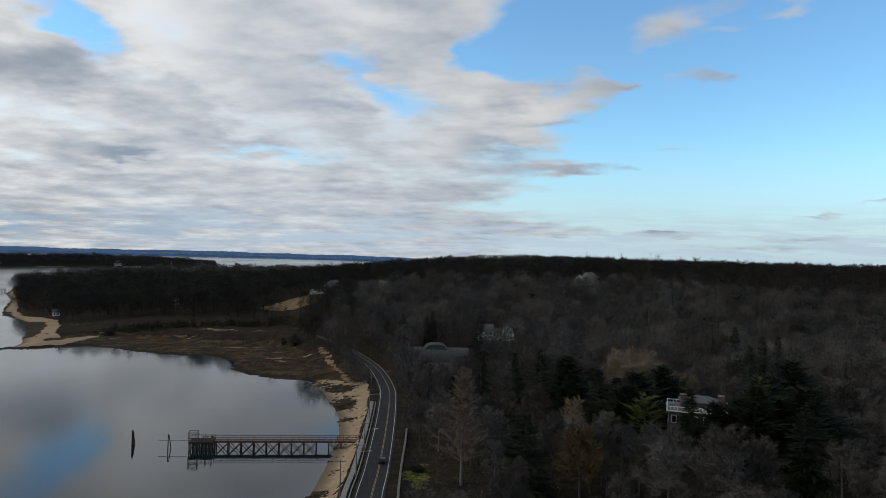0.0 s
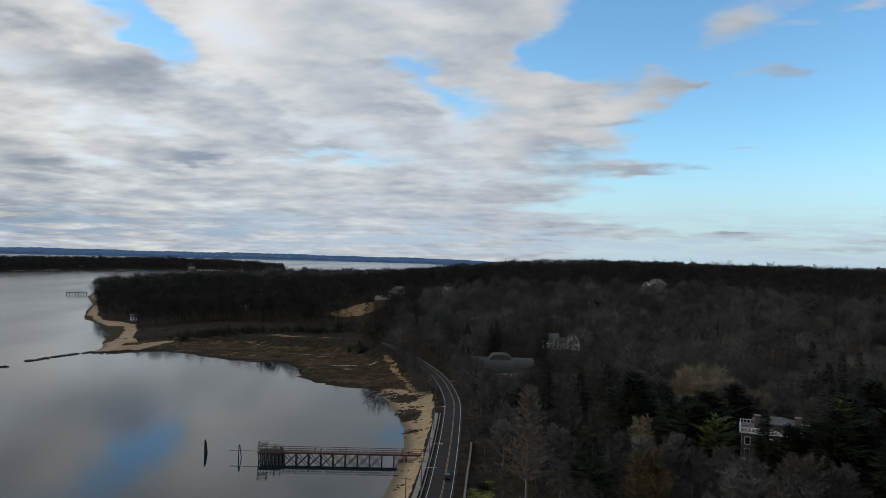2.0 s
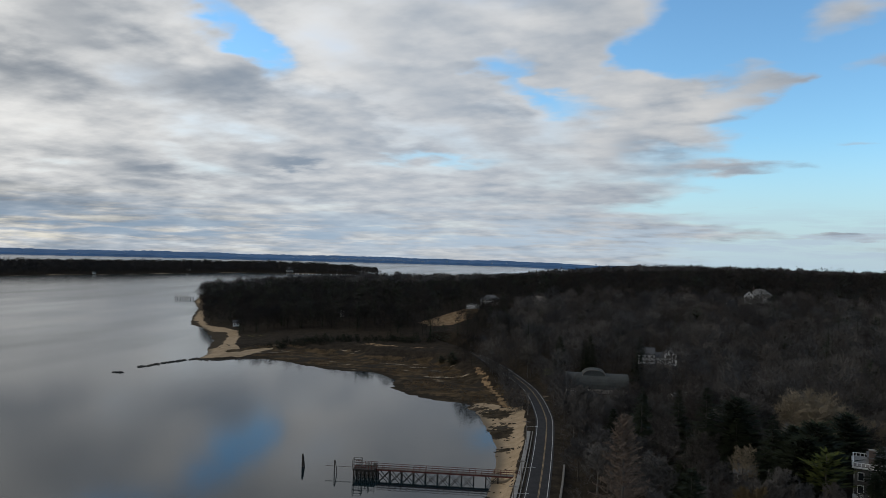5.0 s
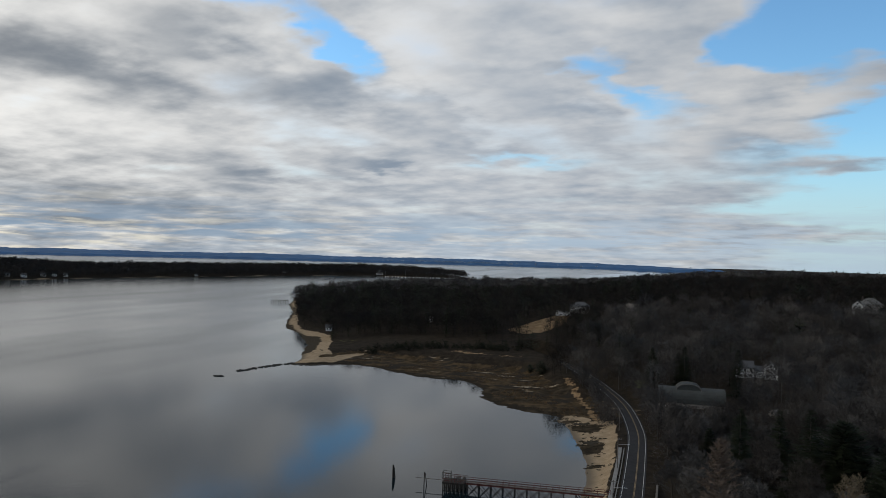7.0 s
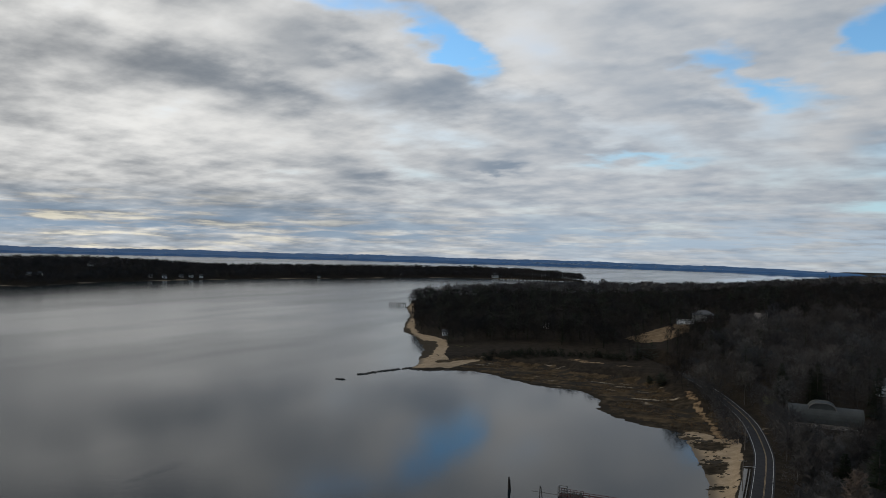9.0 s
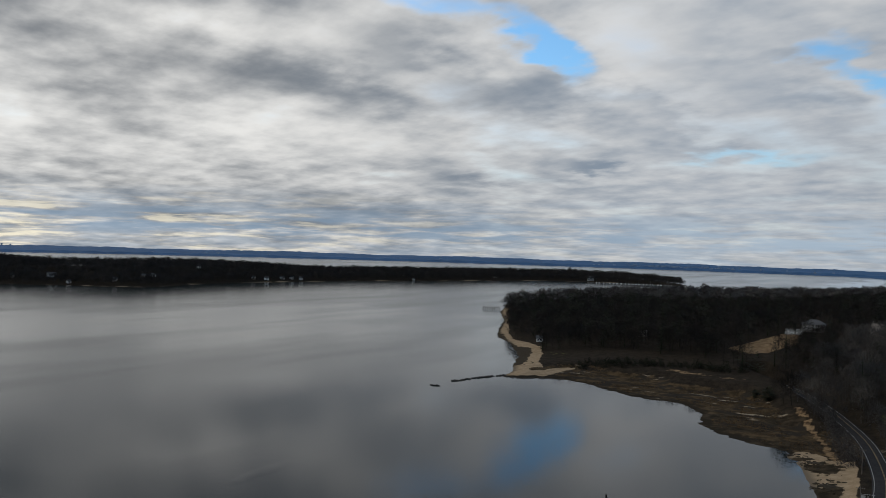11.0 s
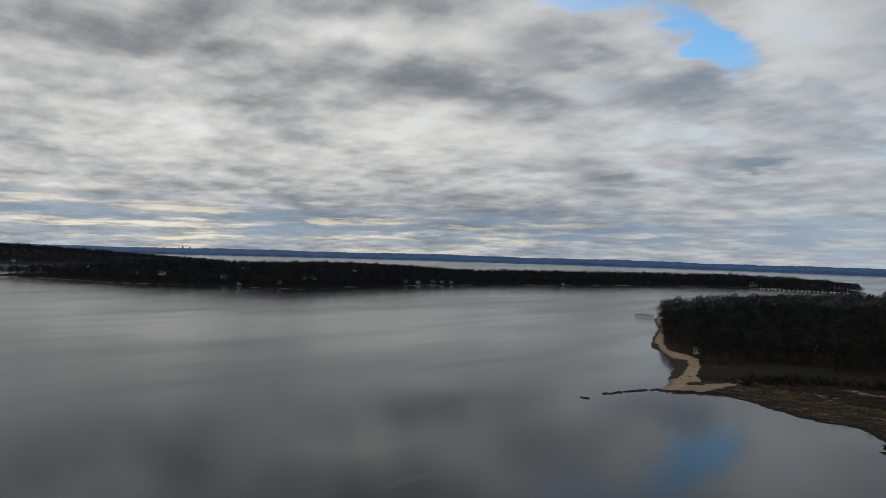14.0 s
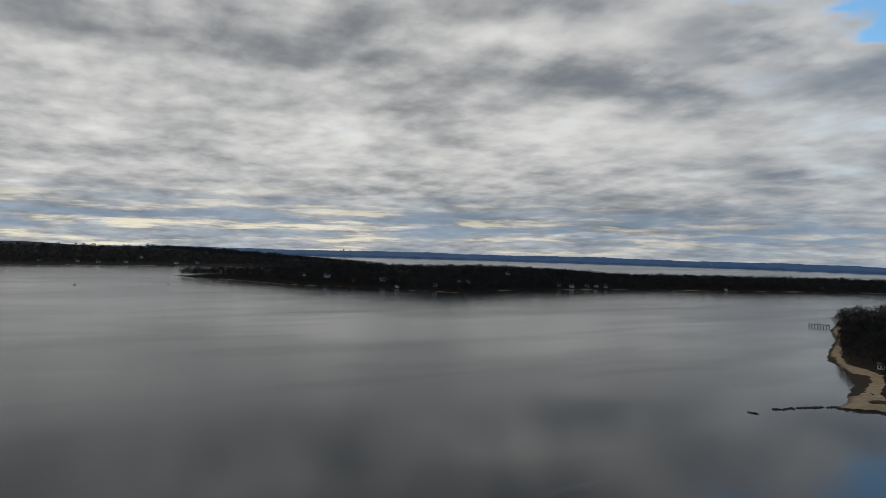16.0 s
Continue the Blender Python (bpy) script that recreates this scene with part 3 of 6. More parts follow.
def far_hills():
    v, f = [], []
    for i in range(481):
        a = radians(-14 + i * 0.25)
        top = 22 + 2.0 * math.sin(i * 0.11) + 1.2 * math.sin(i * 0.37 + 1) + .6 * math.sin(i * 1.3) + .7 * math.sin(i * 2.7 + math.sin(i * .7)) + random.Random(i).uniform(-.7, .7)
        top *= min(1, max(.3, (-14 + i * 0.25 + 6) / 14))
        for r, z in ((3720, -1), (3760, 9 + 2 * math.sin(i * 0.9)), (4300, top), (4700, -1)):
            v.append((-math.sin(a) * r, math.cos(a) * r, z))
        if i:
            b = 4 * i
            f += [(b - 4 + j, b - 3 + j, b + 1 + j, b + j) for j in range(3)]
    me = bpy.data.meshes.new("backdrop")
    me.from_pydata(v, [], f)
    me.materials.append(M_HAZED_HILL)
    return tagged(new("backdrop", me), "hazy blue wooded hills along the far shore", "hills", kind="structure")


far_hills()


# ---------------------------------------------------------------- trees
class Shape:
    """Triangles gathered in lists."""

    def __init__(self):
        self.v, self.f = [], []

    def tri(self, a, b, c):
        n = len(self.v)
        self.v += [tuple(a), tuple(b), tuple(c)]
        self.f.append((n, n + 1, n + 2))

    def cone(self, p, q, r0, r1, sides=3):
        ax = (q - p)
        if ax.length < 1e-5:
            return
        u = ax.orthogonal().normalized()
        w = ax.normalized().cross(u)
        n = len(self.v)
        for c, r in ((p, r0), (q, r1)):
            for i in range(sides):
                a = 2 * math.pi * i / sides
                self.v.append(tuple(c + (u * math.cos(a) + w * math.sin(a)) * r))
        for i in range(sides):
            j = (i + 1) % sides
            self.f += [(n + i, n + j, n + sides + j), (n + i, n + sides + j, n + sides + i)]

    def arrays(self):
        return np.array(self.v, np.float32), np.array(self.f, np.int32)

    def mesh(self, name, mat):
        me = bpy.data.meshes.new(name)
        v, f = self.arrays()
        mesh_arrays(me, v, f)
        me.materials.append(mat)
        return me


def rdir(rng, up=0.0):
    v = Vector((rng.gauss(0, 1), rng.gauss(0, 1), rng.gauss(0, 1) + up))
    return v.normalized()


def bare_tree(seed, h=20.0, spread=0.42, limbs=11, boughs=5, twigs=6, lean=0.55, thick=1.0):
    """A leafless broadleaf tree: trunk, and limbs that fork twice into fine twigs."""
    rng = random.Random(seed)
    tr, cr = Shape(), Shape()
    bend = Vector((rng.uniform(-.6, .6), rng.uniform(-.6, .6), 0))
    top = Vector((bend.x, bend.y, h * 0.72))
    r0 = h * 0.016 * thick
    mid = Vector((bend.x * 0.3, bend.y * 0.3, h * 0.32))
    tr.cone(Vector((0, 0, -1.5)), mid, r0 * 1.25, r0 * 0.8, 6)
    tr.cone(mid, top, r0 * 0.8, r0 * 0.22, 5)
    for i in range(limbs):
        u = 0.26 + 0.72 * (i + rng.random()) / limbs
        base = mid.lerp(top, max(0, (u * 0.72 - 0.32) / 0.40)) if u * 0.72 > 0.32 else Vector((0, 0, h * u * 0.72))
        a = i * 2.4 + rng.uniform(-.5, .5)
        out = Vector((math.cos(a), math.sin(a), lean + 0.9 * u + rng.uniform(-.2, .3))).normalized()
        ln = h * spread * (1.1 - 0.55 * u) * rng.uniform(0.8, 1.15)
        tip = base + out * ln
        tr.cone(base, tip, r0 * 0.34 * (1.2 - u * .6), r0 * 0.07, 3)
        for j in range(boughs):
            s = 0.3 + 0.7 * (j + rng.random()) / boughs
            b = base.lerp(tip, s)
            o = (out * 0.7 + rdir(rng, 0.6) * 0.9).normalized()
            l2 = ln * 0.48 * rng.uniform(0.6, 1.2) * (1.15 - 0.5 * s)
            t2 = b + o * l2
            cr.cone(b, t2, r0 * 0.10, r0 * 0.03, 3)
            for k in range(twigs):
                c = b.lerp(t2, 0.25 + 0.75 * (k + rng.random()) / twigs)
                o3 = (o * 0.5 + rdir(rng, 0.45)).normalized()
                t3 = c + o3 * l2 * rng.uniform(0.4, 0.75)
                w = o3.orthogonal().normalized() * (h * 0.0035)
                cr.tri(c - w, c + w, t3)
                c4 = c.lerp(t3, 0.5)
                t4 = c4 + (o3 + rdir(rng, 0.3)).normalized() * l2 * 0.35
                cr.tri(c4 - w * 0.7, c4 + w * 0.7, t4)
    return tr, cr


def wood_tree(seed, h=19.0, twigs=110, width=0.05, limbs=5, reach=1.0):
    """A lighter bare tree for the mass of the wood: a lumpy dome of twigs on a few limbs."""
    rng = random.Random(seed)
    s = Shape()
    s.cone(Vector((0, 0, -1)), Vector((rng.uniform(-.5, .5), rng.uniform(-.5, .5), h * 0.55)), h * 0.007, h * 0.003, 3)
    rx, rz = h * 0.27 * rng.uniform(.8, 1.25) * reach, h * 0.44
    mid = Vector((0, 0, h * 0.52))
    lobes = [rdir(rng, 0.6) for _ in range(5)]
    for i in range(limbs):
        d = rdir(rng, 0.7)
        e = mid + Vector((d.x * rx, d.y * rx, abs(d.z) * rz)) * 0.8
        w = d.orthogonal().normalized() * h * 0.005
        b = Vector((0, 0, h * rng.uniform(.25, .5)))
        s.tri(b - w, b + w, e)
    for i in range(twigs):
        d = rdir(rng, 0.7)
        swell = 0.82 + 0.28 * max(max(0.0, d.dot(q)) ** 3 for q in lobes)
        t = mid + Vector((d.x * rx, d.y * rx, d.z * rz)) * swell * rng.uniform(.76, 1.06)
        o = (d + rdir(rng, 0.5) * 0.8).normalized()
        c = t - o * h * rng.uniform(.07, .16)
        w = o.orthogonal().normalized() * width * rng.uniform(.6, 1.4)
        s.tri(c - w, c + w, t)
    return s


def conifer(seed, h=22.0, radius=4.2, tiers=15, arms=9, bare=0.1, droop=0.28, plume=5, flat=False, spray=1.0):
    """A spruce or pine: whorls of arms that carry ragged sprays of needles."""
    rng = random.Random(seed)
    tr, cr = Shape(), Shape()
    tr.cone(Vector((0, 0, -1.5)), Vector((0, 0, h * 0.97)), h * 0.014, h * 0.002, 5)
    for i in range(tiers):
        u = bare + (1 - bare) * (i + 0.3 * rng.random()) / tiers
        ln = radius * ((1 - u) ** 0.75 if not flat else (0.35 + 0.9 * math.sin(math.pi * min(1, u * 0.9 + .12)))) * rng.uniform(.75, 1.15) + 0.25
        for j in range(arms):
            a = j * 2 * math.pi / arms + i * 0.8 + rng.uniform(-.35, .35)
            l1 = ln * rng.uniform(0.6, 1.15)
            d = Vector((math.cos(a), math.sin(a), -droop + 0.5 * u + rng.uniform(-.12, .12))).normalized()
            b = Vector((0, 0, h * min(.985, u + rng.uniform(-.6, .6) / tiers)))
            side = Vector((-math.sin(a), math.cos(a), 0))
            tip = b + d * l1
            tr.cone(b, b.lerp(tip, .7), h * 0.003, h * 0.001, 3) if i % 2 == 0 and j % 3 == 0 else None
            for k in range(plume):
                c = b.lerp(tip, 0.2 + 0.8 * (k + rng.random() * .8) / plume)
                wd = l1 * 0.26 * (1.2 - k / plume)
                o = (d * 0.9 + side * rng.uniform(-1, 1) + Vector((0, 0, rng.uniform(-.35, .25)))).normalized()
                e = c + o * (0.35 + l1 * 0.3)
                q = o.cross(Vector((0, 0, 1)))
                q = (q.normalized() if q.length > 1e-3 else side) * (0.16 + wd * 0.38) * spray
                cr.tri(c - q, c + q + Vector((0, 0, rng.uniform(-.15, .1))), e)
    return tr, cr


def scatter(n, x0, x1, y0, y1, gap, rng, keep):
    """Places in a box, no two closer than about the gap."""
    cell, out = {}, []
    xs, ys = rng.uniform(x0, x1, n), rng.uniform(y0, y1, n)
    ok = keep(xs, ys)
    for x, y in zip(xs[ok], ys[ok]):
        k = (int(x // gap), int(y // gap))
        if k in cell:
            continue
        cell[k] = 1
        out.append((x, y))
    return np.array(out)


def joined(name, templates, spots, rng, scale, mat, label, category):
    """Many trees as one mesh."""
    V, Fs, tones, n = [], [], [], 0
    z = land(spots[:, 0], spots[:, 1])[0]
    arr = [t.arrays() for t in templates]
    for (x, y), h in zip(spots, z):
        v, f = arr[rng.integers(len(arr))]
        a, s = rng.uniform(0, 6.283), rng.uniform(*scale) * (1.15 if rng.random() < .02 else 1.0)
        tones.append(np.full(len(v), rng.random() ** 1.35, np.float32))
        c, sn = math.cos(a) * s, math.sin(a) * s
        q = np.empty_like(v)
        q[:, 0], q[:, 1], q[:, 2] = v[:, 0] * c - v[:, 1] * sn + x, v[:, 0] * sn + v[:, 1] * c + y, v[:, 2] * s * rng.uniform(.85, 1.1) + h
        V.append(q), Fs.append(f + n)
        n += len(v)
    me = bpy.data.meshes.new(name)
    mesh_arrays(me, np.concatenate(V), np.concatenate(Fs))
    me.attributes.new("tone", "FLOAT", "POINT").data.foreach_set("value", np.concatenate(tones))
    me.materials.append(mat)
    return tagged(new(name, me), label, category, kind="stuff")


CLEAR = [(-294, 570, 6), (-288, 559, 4), (28, 432, 8), (38, 430, 7), (33, 415, 8), (30, 424, 7), (125, 628, 8), (-87, 628, 9), (-116, 530, 13), (-128, 532, 9), (-100, 560, 9), (35, 350, 8), (33, 338, 6), (-4, 205, 8), (0, 372, 22), (-12, 340, 8), (-8, 325, 9), (5, 322, 9), (-2, 309, 8), (33, 440, 9), (36, 429, 7), (124, 640, 10), (-80, 637, 11), (-72, 644, 7), (-86, 620, 9), (-3, 338, 9), (8, 336, 9), (14, 348, 8), (33, 455, 10), (30, 446, 7), (0, 186, 11), (-3, 172, 8), (-122, 543, 15), (-108, 547, 13), (-95, 578, 10), (-92, 600, 9), (-96, 640, 13), (-109, 640, 9), (126, 655, 12), (-3, 352, 12), (9, 352, 11), (-10, 356, 9), (33, 447, 12), (33, 434, 8), (-98, 662, 16), (-109, 652, 9), (128, 672, 20), (72, 212, 14), (-299, 580, 8), (38, 214, 7)]      # x, y, radius kept free round buildings


def woods(x, y, rim=13):
    main = shore(x, y, MAINLAND)
    _, w = land(x, y)
    ok = (main > np.where(x < -300, rim * .55, rim)) & (seg_distance(x, y, ROAD) > np.where(y > 246, 6.8, 10)) & (w["marsh"] < .2) & (w["lawn"] < .3) & (w["field"] < .3) & (w["sand"] < .3)
    ok &= (x > -14) | (y > 335)
    ok &= ~inside(x, y, MEADOW)
    for cx, cy, r in CLEAR:
        ok &= np.hypot(x - cx, y - cy) > r + 2.0
    return ok


def in_view(x, y):
    a = np.degrees(np.arctan2(-x, y))
    return (a > -36) & (a < 95) & (np.hypot(x, y) > 95)


rng = np.random.default_rng(5)
mids = [wood_tree(s, 19, 340, 0.08, 6, 1.3) for s in range(9)]
lows = [wood_tree(s + 20, 19, 125, 0.2, 1, 1.5) for s in range(8)]
far_t = [wood_tree(s + 40, 18, 60, 0.75, 0, 1.75) for s in range(7)]
R = lambda x, y: np.hypot(x, y)
sp = scatter(40000, -300, 420, 290, 640, 9.4, rng, lambda x, y: woods(x, y) & in_view(x, y) & (R(x, y) > 305) & (R(x, y) < 620))
west = sp[:, 0] < -70
joined("marsh_wood", mids, sp[west], rng, (.7, 1.2), M_BACKLITWOOD, "leafless wood behind the marsh, twigs coloured dark as backlit", "woodland")
sp = sp[~west]
joined("bare_wood", mids, sp, rng, (.7, 1.3), M_WOOD, "dense leafless grey-brown wood on the hillside", "woodland")
sp2 = scatter(60000, -620, 900, 200, 1050, 10.6, rng, lambda x, y: woods(x, y) & in_view(x, y) & (R(x, y) >= 620) & (R(x, y) < 1050))
joined("headland_wood", lows, sp2, rng, (.75, 1.12), M_BACKLITWOOD, "leafless wood covering the headland and ridge", "woodland")
sp3 = scatter(60000, -620, 1500, 700, 2000, 15, rng, lambda x, y: woods(x, y, 6) & in_view(x, y) & (R(x, y) >= 1050))
joined("ridge_wood", far_t, sp3, rng, (.8, 1.25), M_WOOD, "distant leafless wood along the ridge", "woodland")
def isle_trees(x, y):
    ok = (shore(x, y, ISLE) > 9) & (shore(x, y, ISLE) < 180)
    for hx, hy, w, *_ in ISLAND_HOMES:
        r = math.hypot(hx, hy)
        for q in (0, 9, 18):
            ok &= np.hypot(x - hx + hx / r * q, y - hy + hy / r * q) > w * .4 + 2
    return ok


sp4 = np.concatenate([scatter(220000, -1720, -560, 340, 2100, 8.8, rng, isle_trees),
                      scatter(120000, -2900, -1950, -150, 1160, 15, rng, lambda x, y: (shore(x, y, WESTLAND) > 10) & in_view(x, y) & (shore(x, y, WESTLAND) < 480))])
joined("island_wood", far_t, sp4, rng, (.65, 1.12), M_ISLETWIG, "dark wood on the low island across the bay", "woodland")
firs = [conifer(s + 60, 20, 4.4, 10, 7, 0.1, 0.25, 3) for s in range(3)] + [conifer(s + 80, 17, 5.2, 9, 7, 0.3, 0.05, 3, True) for s in range(3)]
fir_shapes = []
for a, b in firs:
    q = Shape()
    q.v, q.f = a.v + b.v, a.f + [tuple(i + len(a.v) for i in t) for t in b.f]
    fir_shapes.append(q)
sp5 = np.concatenate([scatter(130, 90, 300, 300, 560, 10, rng, lambda x, y: woods(x, y)), scatter(260, -420, 260, 420, 1000, 14, rng, lambda x, y: woods(x, y) & in_view(x, y) & (R(x, y) > 330)),
                      scatter(650, -560, -40, 470, 1000, 15, rng, lambda x, y: woods(x, y) & (R(x, y) > 480)), scatter(45, -250, -90, 500, 600, 10, rng, lambda x, y: woods(x, y)), scatter(30, 60, 330, 700, 840, 10, rng, lambda x, y: woods(x, y))])
joined("evergreens", fir_shapes, sp5, rng, (.75, 1.3), M_NEEDLE, "scattered dark evergreens among the bare wood", "woodland")

print("woods", len(sp), len(sp2), len(sp3), len(sp4), sum(len(o.data.polygons) for o in scene.objects if o.type == "MESH"))


# ---------------------------------------------------------------- building blocks
class Solid:
    """Boxes, bars and prisms gathered into one mesh."""

    def __init__(self):
        self.v, self.f = [], []

    def add(self, pts, faces):
        n = len(self.v)
        self.v += [tuple(p) for p in pts]
        self.f += [tuple(n + i for i in q) for q in faces]
        return self

    def box(self, cx, cy, cz, sx, sy, sz, rz=0.0):
        c, s = math.cos(radians(rz)), math.sin(radians(rz))
        pts = []
        for z in (-.5, .5):
            for x, y in ((-.5, -.5), (.5, -.5), (.5, .5), (-.5, .5)):
                a, b = x * sx, y * sy
                pts.append((cx + a * c - b * s, cy + a * s + b * c, cz + z * sz))
        return self.add(pts, [(3, 2, 1, 0), (4, 5, 6, 7), (0, 1, 5, 4), (1, 2, 6, 5), (2, 3, 7, 6), (3, 0, 4, 7)])

    def bar(self, p, q, r0, r1=None, sides=6):
        p, q = Vector(p), Vector(q)
        r1 = r0 if r1 is None else r1
        u = (q - p).orthogonal().normalized()
        w = (q - p).normalized().cross(u)
        pts = [c + (u * math.cos(2 * math.pi * i / sides) + w * math.sin(2 * math.pi * i / sides)) * r for c, r in ((p, r0), (q, r1)) for i in range(sides)]
        fs = [(i, (i + 1) % sides, sides + (i + 1) % sides, sides + i) for i in range(sides)]
        return self.add(pts, fs + [tuple(range(sides))[::-1], tuple(range(sides, 2 * sides))])

    def beam(self, p, q, w, h):
        """A squared timber from p to q."""
        p, q = Vector(p), Vector(q)
        d = (q - p).normalized()
        u = d.cross(Vector((0, 0, 1)))
        u = (u.normalized() if u.length > 1e-3 else Vector((1, 0, 0))) * w / 2
        k = u.cross(d).normalized() * h / 2
        pts = [p - u - k, p + u - k, p + u + k, p - u + k, q - u - k, q + u - k, q + u + k, q - u + k]
        return self.add(pts, [(3, 2, 1, 0), (4, 5, 6, 7), (0, 1, 5, 4), (1, 2, 6, 5), (2, 3, 7, 6), (3, 0, 4, 7)])

    def mesh(self, name, mat):
        me = bpy.data.meshes.new(name)
        me.from_pydata(self.v, [], self.f)
        me.materials.append(mat)
        return me


def part(name, solid, mat, parent, label=""):
    ob = new(name, solid.mesh(name, mat))
    ob.parent = parent
    return tagged(ob, label)


def thing(name, m, label, category, group=""):
    ob = new(name)
    ob.empty_display_size = 0.5
    ob.matrix_world = m
    return tagged(ob, label, category, group)


M_ASPHALT = plain("asphalt", (0.024, 0.0235, 0.024), 0.9, 0.5, 0.3)
M_WHITE = plain("white_paint", (0.72, 0.72, 0.70), 0.6, 0.8, 0.12)
M_LINE = plain("road_paint_white", (0.46, 0.46, 0.45), 0.7, 0.9, 0.3)
M_YELLOW = plain("road_paint_yellow", (0.26, 0.185, 0.10), 0.7, 0.9, 0.3)
M_CONCRETE = plain("concrete", (0.22, 0.213, 0.20), 0.85, 0.5, 0.2)
M_TIMBER = plain("wet_timber", (0.035, 0.030, 0.026), 0.8, 1.5, 0.4)
M_RED = plain("red_paint", (0.10, 0.032, 0.027), 0.7, 1.2, 0.35)
M_GREYWOOD = plain("weathered_wood", (0.13, 0.115, 0.10), 0.85, 1.5, 0.3)
M_STONE = plain("stone", (0.17, 0.16, 0.145), 0.9, 1.2, 0.35)
M_ROCK = plain("dark_rock", (0.045, 0.042, 0.038), 0.85, 0.9, 0.45, bump=0.5)
M_SLATE = plain("slate_roof", (0.092, 0.094, 0.097), 0.8, 0.7, 0.3)
M_PALEROOF = plain("pale_shingle_roof", (0.135, 0.135, 0.132), 0.85, 0.6, 0.2)
M_BARNROOF = plain("metal_roof", (0.056, 0.060, 0.058), 0.85, 0.25, 0.22)
M_SHINGLE = plain("cedar_shingle", (0.24, 0.215, 0.19), 0.85, 0.8, 0.25)
M_BRICK = plain("brick", (0.085, 0.065, 0.058), 0.9, 1.2, 0.3)
M_CREAM = plain("cream_stucco", (0.24, 0.225, 0.205), 0.85, 0.5, 0.18)
# Mansion stucco, darkened in its base colour to stand in for shadow.
M_SHADEDSTUCCO = plain("shaded_stucco", (0.105, 0.10, 0.095), 0.9, 0.5, 0.25)
M_GLASS = plain("window_glass", (0.02, 0.024, 0.028), 0.08, 1.0, 0.2)
M_CARPAINT = plain("car_paint", (0.018, 0.019, 0.022), 0.25, 2.0, 0.1)
M_RUBBER = plain("rubber", (0.02, 0.02, 0.02), 0.85, 2.0, 0.2)
M_CHROME = plain("steel", (0.45, 0.45, 0.45), 0.35, 2.0, 0.1, metal=1.0)
M_LAMP = plain("lamp_lens", (0.5, 0.06, 0.04), 0.3, 2.0, 0.1)
M_HEDGE = island("hedge_leaves", [(0.009, 0.0105, 0.007), (0.016, 0.018, 0.011), (0.022, 0.024, 0.014)])
M_GRASS = island("marsh_grass", [(0.055, 0.036, 0.021), (0.10, 0.066, 0.036), (0.14, 0.096, 0.055)])
M_WRACK = plain("seaweed", (0.030, 0.024, 0.015), 0.9, 0.8, 0.4, bump=0.4)
M_LARCH = island("larch_twigs", [(0.085, 0.064, 0.050), (0.135, 0.102, 0.080), (0.165, 0.126, 0.10)])
M_GOLD = island("golden_twigs", [(0.105, 0.085, 0.058), (0.175, 0.142, 0.098), (0.22, 0.178, 0.124)])
M_WILLOW = island("willow_twigs", [(0.060, 0.044, 0.023), (0.105, 0.072, 0.034), (0.092, 0.074, 0.034)])
M_GREYTWIG = island("pale_grey_twigs", [(0.046, 0.0435, 0.042), (0.074, 0.070, 0.067), (0.094, 0.0885, 0.0845)])
M_SILVER = island("silver_twigs", [(0.062, 0.059, 0.056), (0.10, 0.095, 0.090), (0.122, 0.116, 0.109)])
M_YELLOWFIR = island("yellow_green_needles", [(0.025, 0.032, 0.010), (0.065, 0.074, 0.016), (0.045, 0.055, 0.015)])
M_PALEBARK = island("pale_bark", [(0.07, 0.066, 0.061), (0.11, 0.103, 0.095), (0.135, 0.127, 0.117)])


def curve_points(line, gap):
    """A smooth run through the given places, at even steps."""
    out = []
    P = [Vector(p) for p in line]
    for i in range(len(P) - 1):
        p0, p1, p2, p3 = P[max(i - 1, 0)], P[i], P[i + 1], P[min(i + 2, len(P) - 1)]
        n = max(1, round((p2 - p1).length / gap))
        for j in range(n):
            t = j / n
            out.append(0.5 * (2 * p1 + (p2 - p0) * t + (2 * p0 - 5 * p1 + 4 * p2 - p3) * t * t + (3 * p1 - p0 - 3 * p2 + p3) * t ** 3))
    return out + [P[-1]]


ROAD_RUN = curve_points(ROAD, 4.0)


def along(i):
    a, b = ROAD_RUN[max(i - 1, 0)], ROAD_RUN[min(i + 1, len(ROAD_RUN) - 1)]
    d = (b - a).normalized()
    return d, Vector((d.y, -d.x))


def ribbon(off, width, lift, drop, i0=0, i1=None, dash=0):
    """A strip that follows the road: centre offset, width, lift above the shelf, thickness."""
    s = Solid()
    pts = []
    idx = list(range(i0, len(ROAD_RUN) if i1 is None else i1))
    for i in idx:
        _, nrm = along(i)
        p = ROAD_RUN[i]
        z = 3.1 + 0.004 * min(max(p.y - 330, 0), 200) + lift
        for o in (off - width / 2, off + width / 2):
            q = p + nrm * o
            pts += [(q.x, q.y, z), (q.x, q.y, z - drop)]
    fs = []
    for k in range(len(idx) - 1):
        if dash and (k // dash) % 2:
            continue
        a = 4 * k
        fs += [(a, a + 2, a + 6, a + 4), (a, a + 4, a + 5, a + 1), (a + 2, a + 3, a + 7, a + 6)]
    return s.add(pts, fs)


